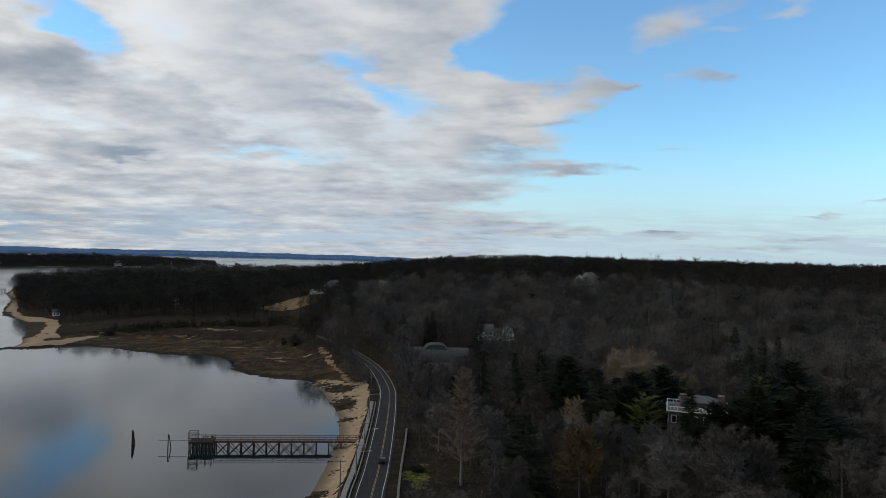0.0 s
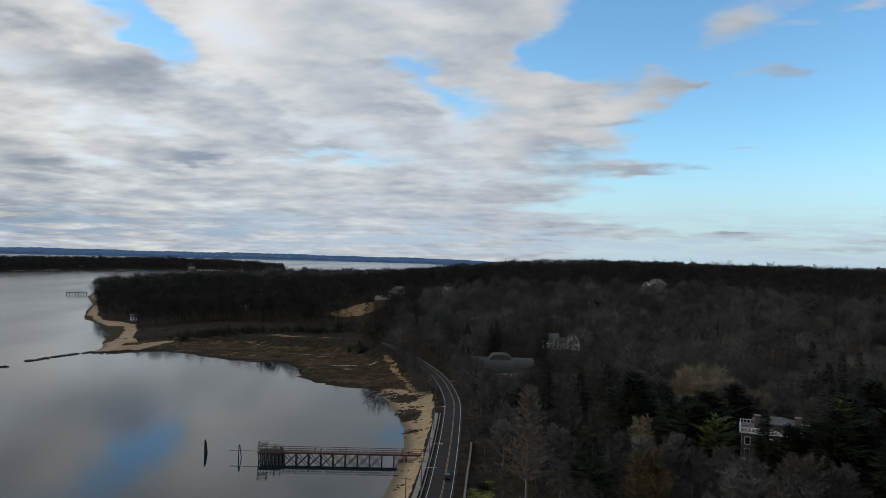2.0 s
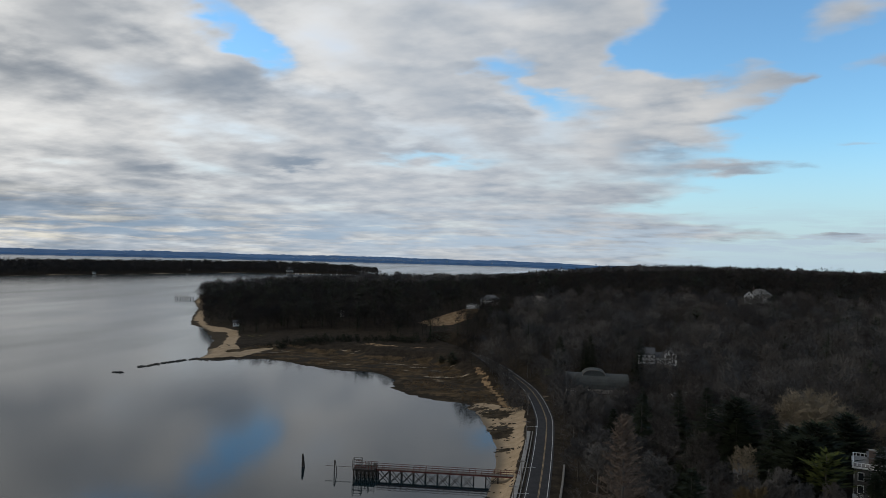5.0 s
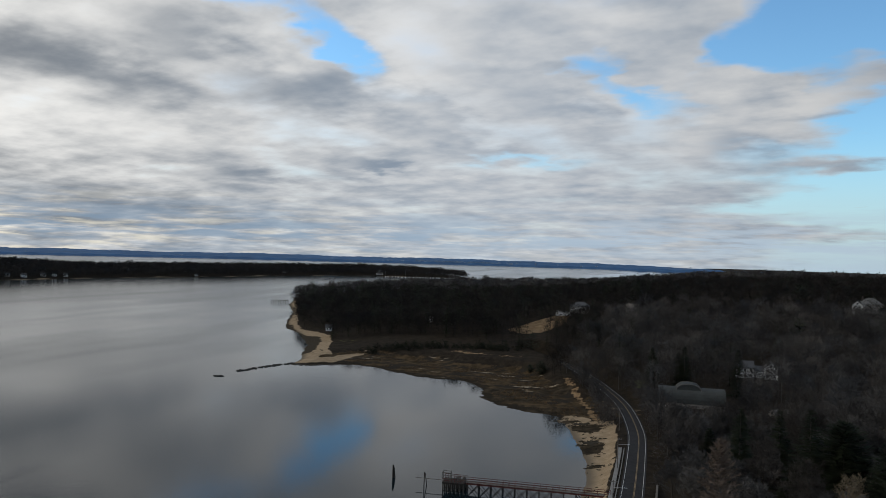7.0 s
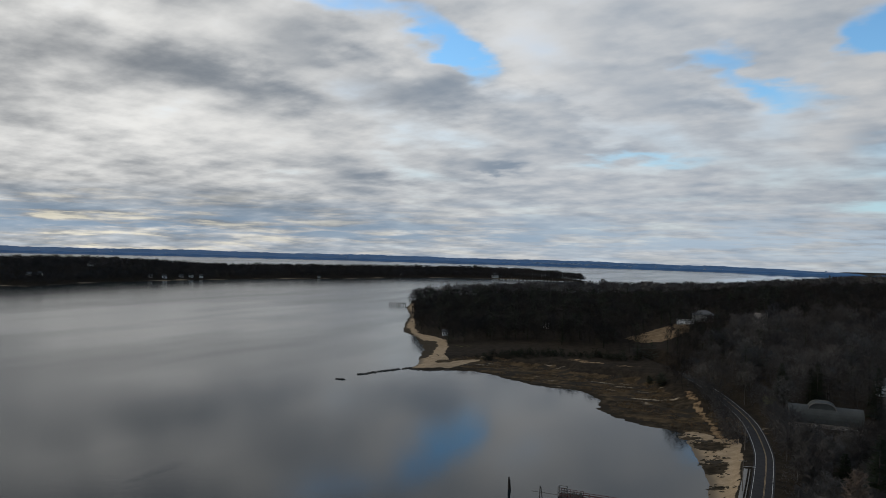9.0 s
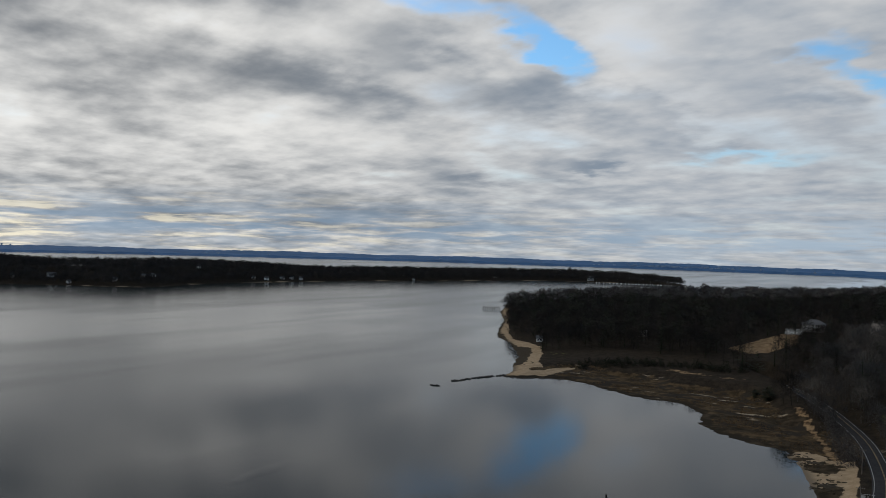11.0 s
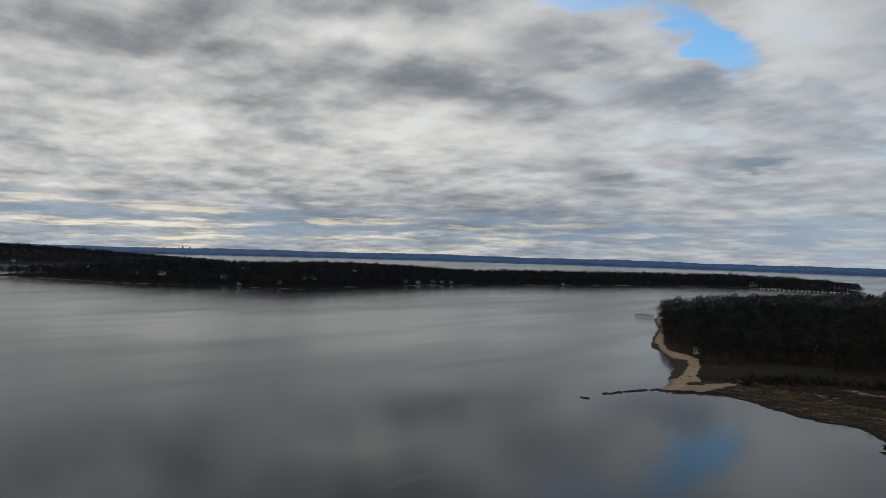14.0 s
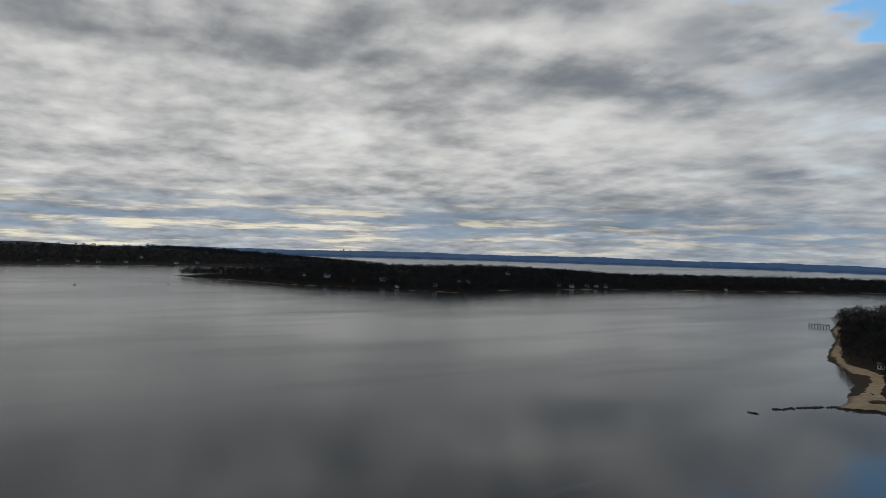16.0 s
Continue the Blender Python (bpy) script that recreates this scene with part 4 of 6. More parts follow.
road = tagged(new("road", ribbon(0, 7.4, 0.10, 0.5).mesh("road", M_ASPHALT)), "grey two-lane asphalt road along the shore", "road", kind="structure")
for off in (-3.05, 3.05):
    part("edge_line", ribbon(off, 0.16, 0.105, 0.004), M_LINE, road, "white edge line")
for off in (0.46, 0.74):
    part("centre_line", ribbon(off, 0.13, 0.105, 0.004), M_YELLOW, road, "yellow centre line")
RI = [i for i, p in enumerate(ROAD_RUN) if 150 < p.y < 292]
pavement = tagged(new("pavement", ribbon(-6.0, 1.3, 0.22, 1.2, RI[0], RI[-1]).mesh("pavement", M_CONCRETE)), "pale concrete walkway above the beach", "pavement", kind="structure")
part("kerb", ribbon(-4.6, 0.25, 0.24, 0.6, RI[0], RI[-1]), M_CONCRETE, pavement)
drive = Solid()
drive.add([(-27, 384, 3.32), (-12, 392, 3.6), (-10, 398, 3.7), (-31, 394, 3.34), (-27, 384, 2.6), (-12, 392, 2.6), (-10, 398, 2.6), (-31, 394, 2.6)], [(0, 1, 2, 3), (0, 4, 5, 1), (2, 6, 7, 3)])
tagged(new("driveway", drive.mesh("driveway", M_ASPHALT)), "grey asphalt side drive meeting the road", "road", kind="structure")


# ---------------------------------------------------------------- pier
def pier():
    A, B = Vector((-74.7, 225.3, 0)), Vector((-23.4, 231.0, 0))
    ang = math.degrees(math.atan2(B.y - A.y, B.x - A.x))
    L = (B - A).length
    DZ, W = 2.75, 2.3
    root = thing("pier", pose(A.x, A.y, 0, 0, 0, ang), "long timber pier with dark braced piles and red railings", "pier")
    # deck of the walkway in planks on two stringers
    x0 = 7.3
    for y in (-W / 2 + .15, W / 2 - .15):
        part("stringer", Solid().beam((x0, y, DZ - .42), (L, y, DZ - .42), .25, .45), M_RED, root, "red painted stringer")
    plank = Solid().box(0, 0, 0, .28, W, .07)
    me = plank.mesh("plank", M_GREYWOOD)
    for i in range(int((L - x0) / .31)):
        ob = new("plank", me)
        ob.parent, ob.location = root, (x0 + .15 + i * .31, 0, DZ - .15)
    # railings
    post_me = Solid().box(0, 0, .55, .11, .11, 1.15).mesh("rail_post", M_RED)
    for y in (-W / 2, W / 2):
        n = int((L - x0) / 1.85)
        for i in range(n + 1):
            ob = new("rail_post", post_me)
            ob.parent, ob.location = root, (x0 + i * (L - x0) / n, y, DZ - .1)
        for z in (.45, 1.05):
            part("rail", Solid().beam((x0, y, DZ + z), (L, y, DZ + z), .09, .13), M_RED, root, "red handrail")
    # bents of piles with caps and crossed braces
    bents = [x0 + .3 + i * 3.75 for i in range(11)]
    for k, x in enumerate(bents):
        if x > L - 1:
            break
        gz = height(A.x + (B.x - A.x) * x / L, A.y + (B.y - A.y) * x / L)
        for y in (-W / 2, W / 2):
            part("post", Solid().bar((x, y, min(gz, -.1) - 3.0), (x, y, DZ - .65), .2, .17, 8), M_TIMBER, root)
        part("cap_beam", Solid().beam((x, -W / 2 - .4, DZ - .75), (x, W / 2 + .4, DZ - .75), .28, .28), M_TIMBER, root)
        if k != 8 and x + 3.75 < L - 2 and k < 10:
            for y in (-W / 2 - .14, W / 2 + .14):
                z1 = -DZ + .8
                part("brace", Solid().beam((x, y, z1), (x + 3.75, y, DZ - .8), .12, .2), M_TIMBER, root)
                part("brace", Solid().beam((x, y + .1, DZ - .8), (x + 3.75, y + .1, z1), .12, .2), M_TIMBER, root)
    # head platform
    hw, hl = 5.2, 7.0
    part("head_deck", Solid().box(hl / 2, 0, DZ - .2, hl, hw, .18), M_TIMBER, root, "dark plank platform")
    part("head_fascia", Solid().box(hl / 2, -hw / 2 - .05, DZ - .4, hl, .12, .4), M_TIMBER, root, "dark fascia board")
    for i in range(6):
        for y in (-hw / 2 + .2, 0, hw / 2 - .2):
            part("post", Solid().bar((.3 + i * (hl - .6) / 5, y, -3), (.3 + i * (hl - .6) / 5, y, DZ - .3), .22, .19, 8), M_TIMBER, root)
    for i in range(5):
        xa, xb = .3 + i * (hl - .6) / 5, .3 + (i + 1) * (hl - .6) / 5
        for y in (-hw / 2 + .05, hw / 2 - .05):
            part("brace", Solid().beam((xa, y, -.6), (xb, y, DZ - .6), .12, .2), M_TIMBER, root)
    for i in range(8):
        for y in (-hw / 2, hw / 2):
            part("rail_post", Solid().box(i * hl / 7, y, DZ + .5, .11, .11, 1.2), M_RED, root)
    for y in (-hw / 2, hw / 2):
        for z in (.5, 1.05):
            part("rail", Solid().beam((0, y, DZ + z), (hl, y, DZ + z), .09, .12), M_RED, root, "red handrail")
    # raised corner frame and lower landing
    for x in (0, 2.6):
        for y in (-hw / 2, -hw / 2 + 2.2):
            part("frame_post", Solid().box(x, y, DZ + 1.4, .14, .14, 3.0), M_GREYWOOD, root)
    for z in (1.2, 2.1, 2.9):
        for p, q in (((0, -hw / 2), (2.6, -hw / 2)), ((0, -hw / 2 + 2.2), (2.6, -hw / 2 + 2.2)), ((0, -hw / 2), (0, -hw / 2 + 2.2)), ((2.6, -hw / 2), (2.6, -hw / 2 + 2.2))):
            part("frame_rail", Solid().beam((*p, DZ + z), (*q, DZ + z), .1, .12), M_GREYWOOD, root)
    for x in (4.9, 6.7):
        for y in (-hw / 2, -hw / 2 + 1.6):
            part("ladder_post", Solid().box(x, y, DZ + .9, .12, .12, 2.0), M_GREYWOOD, root)
        part("ladder_rail", Solid().beam((x, -hw / 2, DZ + 1.85), (x, -hw / 2 + 1.6, DZ + 1.85), .1, .1), M_GREYWOOD, root)
    part("bench", Solid().box(4.2, hw / 2 - .5, DZ + .4, 1.6, .5, .12).box(3.6, hw / 2 - .5, DZ + .15, .1, .5, .4).box(4.8, hw / 2 - .5, DZ + .15, .1, .5, .4), M_GREYWOOD, root, "grey timber bench")
    part("locker", Solid().box(6.2, hw / 2 - .6, DZ + .35, .9, .8, .9), M_GREYWOOD, root, "grey deck box")
    part("boom", Solid().bar((-9.2, .2, 2.4), (0, .2, 2.4), .09, .09, 6), M_GREYWOOD, root, "thin horizontal boom")
    return root


pier()
trestle = thing("mooring_trestle", pose(-81.3, 225.2, 0, 0, 0, 0), "dark timber pile frame standing beside the pier head", "mooring pile")
part("post", Solid().bar((0, 0, -3), (.1, 0, 4.2), .18, .15, 8), M_TIMBER, trestle)
part("post", Solid().bar((1.3, .2, -3), (.35, 0, 4.0), .17, .13, 8), M_TIMBER, trestle)
dolphin = thing("mooring_pile", pose(-93.3, 228.6, 0), "dark tarred timber mooring pile leaning in the water", "mooring pile")
part("post", Solid().bar((0, 0, -3), (-.05, 0, 4.2), .36, .26, 9), M_TIMBER, dolphin)
part("post", Solid().bar((.95, .1, -3), (.12, 0, 3.6), .28, .22, 8), M_TIMBER, dolphin)
part("band", Solid().bar((.1, 0, 2.9), (.1, 0, 3.15), .42, .42, 10), M_RUBBER, dolphin)


# ---------------------------------------------------------------- roadside
def utility_pole(x, y, h=9.5, arm=True, lamp=False, top=True):
    z = height(x, y)
    p = thing("utility_pole", pose(x, y, z, 0, 0, 3), "weathered timber utility pole with cross-arm beside the road", "utility pole", "poles along the road")
    part("shaft", Solid().bar((0, 0, -.6), (0, 0, h), .16, .11, 8), M_GREYWOOD, p)
    if top:
        part("cross_arm", Solid().beam((-1.2, 0, h - .5), (1.2, 0, h - .5), .12, .14), M_GREYWOOD, p)
        for dx in (-1.1, -.5, .5, 1.1):
            part("insulator", Solid().bar((dx, 0, h - .43), (dx, 0, h - .2), .06, .04, 6), M_CONCRETE, p)
    if lamp:
        part("lamp_arm", Solid().bar((0, 0, h - 2.2), (3.2, -.2, h - 1.9), .05, .05, 6), M_CHROME, p, "thin steel lamp arm")
        part("lamp_head", Solid().box(3.5, -.2, h - 1.92, .8, .3, .16), M_CHROME, p, "flat steel lamp head")
    return p


utility_pole(-22.8, 176, 9.0, lamp=False)
utility_pole(-21.0, 193, 8.5, lamp=True)
utility_pole(-21.4, 217, 8.5, lamp=True)
utility_pole(-24.2, 259, 10.5, lamp=True)
utility_pole(-29.0, 316, 9.5)


def roadside_wall():
    """Low dry-stone wall on the inland side of the road."""
    root = thing("stone_wall", pose(0, 0, 0), "low pale stone wall along the grass verge", "wall")
    rngw = random.Random(3)
    line = curve_points([(-7.2, 150), (-9.0, 174), (-9.8, 205), (-10.0, 226), (-10.4, 243)], 0.62)
    stones = [Solid().box(0, 0, 0, 1, 1, 1) for _ in range(3)]
    mes = []
    for k, s in enumerate(stones):
        s.v = [(x * rngw.uniform(.85, 1.05), y * rngw.uniform(.8, 1.05), z * rngw.uniform(.85, 1.05)) for x, y, z in s.v]
        mes.append(s.mesh("stone", M_STONE))
    zs = heights([(p.x, p.y) for p in line])
    for i, p in enumerate(line):
        z = float(zs[i])
        for c in range(2):
            ob = new("stone", mes[(i + c) % 3])
            ob.parent = root
            ob.matrix_world = pose(p.x + rngw.uniform(-.04, .04), p.y + (.3 if c else 0), z + .2 + .42 * c, rngw.uniform(-4, 4), rngw.uniform(-4, 4), rngw.uniform(-8, 8)) @ Matrix.Diagonal((.55, .66, .46, 1))


roadside_wall()


def car(x, y, ang):
    z = 3.22
    c = thing("car", pose(x, y, z, 0, 0, ang), "dark grey hatchback car on the asphalt road", "car")
    prof = [(-2.1, .35), (-2.1, .85), (-1.9, 1.0), (-1.55, 1.42), (.2, 1.47), (.95, 1.0), (1.95, .82), (2.1, .6), (2.1, .35)]
    s = Solid()
    n = len(prof)
    pts = []
    for yy, tuck in ((-.88, 0), (.88, 0)):
        for px, pz in prof:
            k = .14 if pz > 1.1 else 0
            pts.append((px, yy * (1 - k), pz))
    s.add(pts, [tuple(range(n)), tuple(range(2 * n - 1, n - 1, -1))] + [(i, n + i, n + (i + 1) % n, (i + 1) % n) for i in range(n)])
    part("body", s, M_CARPAINT, c)
    part("windscreen", Solid().add([(.25, -.7, 1.45), (.93, -.78, 1.05), (.93, .78, 1.05), (.25, .7, 1.45), (.28, -.7, 1.47), (.97, -.78, 1.06), (.97, .78, 1.06), (.28, .7, 1.47)], [(4, 5, 6, 7), (0, 1, 5, 4), (2, 3, 7, 6)]), M_GLASS, c, "dark windscreen")
    part("rear_window", Solid().add([(-1.58, -.7, 1.4), (-1.9, -.78, 1.04), (-1.9, .78, 1.04), (-1.58, .7, 1.4), (-1.62, -.7, 1.41), (-1.94, -.78, 1.04), (-1.94, .78, 1.04), (-1.62, .7, 1.41)], [(7, 6, 5, 4), (0, 4, 5, 1), (2, 6, 7, 3)]), M_GLASS, c, "dark rear window")
    for yy in (-.8, .8):
        part("side_window", Solid().box(-.5, yy * 1.02, 1.22, 1.7, .04, .3), M_GLASS, c)
        part("tail_light", Solid().box(-2.1, yy * .85, .82, .06, .26, .16), M_LAMP, c, "red tail light")
        part("headlight", Solid().box(2.05, yy * .8, .68, .08, .3, .14), M_CHROME, c)
        for xx in (-1.3, 1.3):
            w = part("wheel", Solid().bar((xx, yy * .9, .32), (xx, yy * 1.1, .32), .32, .32, 14), M_RUBBER, c, "black tyre")
            part("rim", Solid().bar((xx, yy * 1.1, .32), (xx, yy * 1.12, .32), .2, .2, 10), M_CHROME, w, "steel rim")


car(-15.2, 205.7, 93)


# ---------------------------------------------------------------- buildings
def gable(s, w, d, z0, rise, over=.4, thick=.22, cx=0.0, cy=0.0):
    """Two sloping slabs with the ridge along x."""
    for sg in (-1, 1):
        e, rd = cy + sg * (d / 2 + over), z0 + rise
        zz = z0 - over * rise / (d / 2)
        x0, x1 = cx - w / 2 - over, cx + w / 2 + over
        pts = [(x0, e, zz), (x1, e, zz), (x1, cy, rd), (x0, cy, rd), (x0, e, zz + thick), (x1, e, zz + thick), (x1, cy, rd + thick), (x0, cy, rd + thick)]
        s.add(pts, [(3, 2, 1, 0), (4, 5, 6, 7), (0, 1, 5, 4), (1, 2, 6, 5), (2, 3, 7, 6), (3, 0, 4, 7)])
    return s


def hip(s, w, d, z0, rise, over=.5):
    a, b, k = w / 2 + over, d / 2 + over, max(0.3, w / 2 - d / 2)
    pts = [(-a, -b, z0), (a, -b, z0), (a, b, z0), (-a, b, z0), (-a, -b, z0 + .2), (a, -b, z0 + .2), (a, b, z0 + .2), (-a, b, z0 + .2), (-k, 0, z0 + rise), (k, 0, z0 + rise)]
    return s.add(pts, [(3, 2, 1, 0), (0, 1, 5, 4), (1, 2, 6, 5), (2, 3, 7, 6), (3, 0, 4, 7), (4, 5, 9, 8), (6, 7, 8, 9), (5, 6, 9), (7, 4, 8)])


def house(name, label, category, m, w, d, eave, rise, wall, roof, shape="gable", cols=3, rows=2, chimneys=1, porch=False, group="", wing=0.0):
    root = thing(name, m, label, category, group)
    s = Solid().box(0, 0, eave / 2 - .75, w, d, eave + 1.5)
    if shape == "gable":
        for x in (-w / 2, w / 2):
            k = .15 if x < 0 else -.15
            s.add([(x, -d / 2, eave), (x, d / 2, eave), (x, 0, eave + rise), (x + k, -d / 2, eave), (x + k, d / 2, eave), (x + k, 0, eave + rise)], [(0, 1, 2), (5, 4, 3), (0, 2, 5, 3), (1, 4, 5, 2)])
    part("wall", s, wall, root)
    part("roof", (gable if shape == "gable" else hip)(Solid(), w, d, eave, rise), roof, root, "dark shingled roof" if roof is M_SLATE else "")
    ww, wh = min(1.2, w / cols * .45), min(1.5, eave / rows * .5)
    fr_me = Solid().box(0, 0, 0, ww + .24, .12, wh + .24).mesh("window", M_WHITE)
    pn_me = Solid().box(0, 0, 0, ww, .08, wh).mesh("pane", M_GLASS)
    spots = []
    for r in range(rows):
        z = eave / rows * (r + .52)
        for i in range(cols):
            x = -w / 2 + w * (i + .5) / cols
            spots += [(x, -d / 2 - .03, z, 0), (x, d / 2 + .03, z, 180)]
        for i in range(2):
            y = -d / 2 + d * (i + .5) / 2
            spots += [(-w / 2 - .03, y, z, -90), (w / 2 + .03, y, z, 90)]
    if shape == "gable" and rise > 2:
        spots += [(-w / 2 - .03, 0, eave + rise * .35, -90), (w / 2 + .03, 0, eave + rise * .35, 90)]
    for x, y, z, a in spots:
        if rows > 0 and z < eave / rows and abs(x) < .6 and y < 0:
            dr = part("door", Solid().box(x, y, 1.05, 1.1, .14, 2.1), M_BRICK, root, "dark front door")
            part("door_handle", Solid().box(x + .4, y - .1, 1.05, .08, .08, .12), M_CHROME, dr)
            continue
        fr = new("window", fr_me)
        fr.parent, fr.location, fr.rotation_euler = root, (x, y, z), (0, 0, radians(a))
        pn = new("pane", pn_me)
        pn.parent, pn.location = fr, (0, -.05, 0)
    for k in range(chimneys):
        x = (-.32, .3, 0)[k] * w
        ch = part("chimney", Solid().box(x, d * .1, eave + rise * .7 + .3, .9, .9, rise * .6 + 1.6), M_BRICK, root, "brick chimney")
        part("pot", Solid().bar((x, d * .1, eave + rise + 1.1), (x, d * .1, eave + rise + 1.6), .2, .16, 8), M_STONE, ch)
    if porch:
        part("porch_roof", Solid().box(0, -d / 2 - 1.1, 2.75, w * .6, 2.2, .22), M_WHITE, root, "white porch roof")
        for i in range(4):
            part("porch_post", Solid().box(-w * .28 + w * .56 * i / 3, -d / 2 - 2.0, 1.35, .2, .2, 2.7), M_WHITE, root)
        part("porch_floor", Solid().box(0, -d / 2 - 1.1, .1, w * .6, 2.3, .3), M_GREYWOOD, root)
    if wing:
        part("wing", Solid().box(w / 2 + wing / 2, .4, eave * .36 - .7, wing, d * .7, eave * .72 + 1.4), wall, root)
        part("wing_roof", gable(Solid(), wing, d * .7, eave * .72, rise * .7, cx=w / 2 + wing / 2, cy=.4), roof, root)
    return root


def barn():
    """Long barn with an arched metal roof and a taller arched cross bay."""
    root = thing("barn", pose(-1.5, 373, 3.0, 0, 0, 4), "large grey barn with arched metal roof and cross bay", "barn")

    def vault(L, W, eave, top, axis_x=True, thick=.25, x=0.0, y=0.0):
        s = Solid()
        n = 14
        prof = []
        for i in range(n + 1):
            a = math.pi * i / n
            u, v = math.cos(a), math.sin(a)
            prof.append((math.copysign(abs(u) ** .75, u) * W / 2, eave + v ** .8 * (top - eave)))
        pts = []
        for e in (-L / 2, L / 2):
            for r in (0, thick):
                for u, v in prof:
                    q = (e, u * (1 - r * .04), v - r) if axis_x else (u * (1 - r * .04), e, v - r)
                    pts.append((q[0] + x, q[1] + y, q[2]))
        m = n + 1
        fs = []
        for i in range(n):
            fs += [(i, i + 1, 2 * m + i + 1, 2 * m + i), (m + i + 1, m + i, 3 * m + i, 3 * m + i + 1), (i + 1, i, m + i, m + i + 1), (2 * m + i, 2 * m + i + 1, 3 * m + i + 1, 3 * m + i)]
        return s.add(pts, fs), prof

    L, W, eave, top = 30.0, 13.0, 4.2, 10.6
    v, prof = vault(L, W, eave, top)
    part("roof", v, M_BARNROOF, root, "arched grey-green metal roof")
    ends = Solid()
    for e in (-L / 2 + .4, L / 2 - .4):
        k = .2 if e < 0 else -.2
        pts = [(e, u * .97, zz - .2) for u, zz in prof] + [(e + k, u * .97, zz - .2) for u, zz in prof]
        m = len(prof)
        ends.add(pts, [tuple(range(m)), tuple(range(2 * m - 1, m - 1, -1))])
    part("end_wall", ends, M_SHINGLE, root)
    part("wall", Solid().box(0, 0, eave / 2 - 1, L - .8, W - .3, eave + 2), M_SHINGLE, root)
    v2, prof2 = vault(7.6, 11.6, 8.2, 12.6, False, x=-1.2)
    part("bay_roof", v2, M_BARNROOF, root, "low arched metal cross vault")
    for e in (-3.85, 3.85):
        rim, face = Solid(), Solid()
        for (u0, w0), (u1, w1) in zip(prof2, prof2[1:]):
            rim.beam((u0 - 1.2, e, w0 + .05), (u1 - 1.2, e, w1 + .05), .22, .30)
        part("bay_rim", rim, M_STONE, root, "pale arched rim")
        n2 = len(prof2)
        pts = [(u * .98 - 1.2, e * .97, w - .1) for u, w in prof2] + [(u * .98 - 1.2, e * .93, w - .1) for u, w in prof2]
        part("bay_end", face.add(pts, [tuple(range(n2)), tuple(range(2 * n2 - 1, n2 - 1, -1))]), M_BARNROOF, root)
    part("bay_door", Solid().box(.8, -W / 2 + .05, 1.6, 3.4, .16, 3.4), M_GREYWOOD, root, "sliding barn door")
    for x in (-11, -7.5, 8.5, 12):
        w = part("window", Solid().box(x, -W / 2 + .1, 2.2, 1.3, .14, 1.2), M_WHITE, root)
        part("pane", Solid().box(x, -W / 2 + .02, 2.2, 1.05, .12, .95), M_GLASS, w)
    for x in (-13, -9.5, -6, 7.5, 11, 13.8):
        sm = Solid()
        for (u0, v0), (u1, v1) in zip(prof, prof[1:]):
            sm.beam((x, u0 * 1.003, v0 + .02), (x, u1 * 1.003, v1 + .02), .09, .09)
        part("roof_seam", sm, M_BARNROOF, root)


barn()


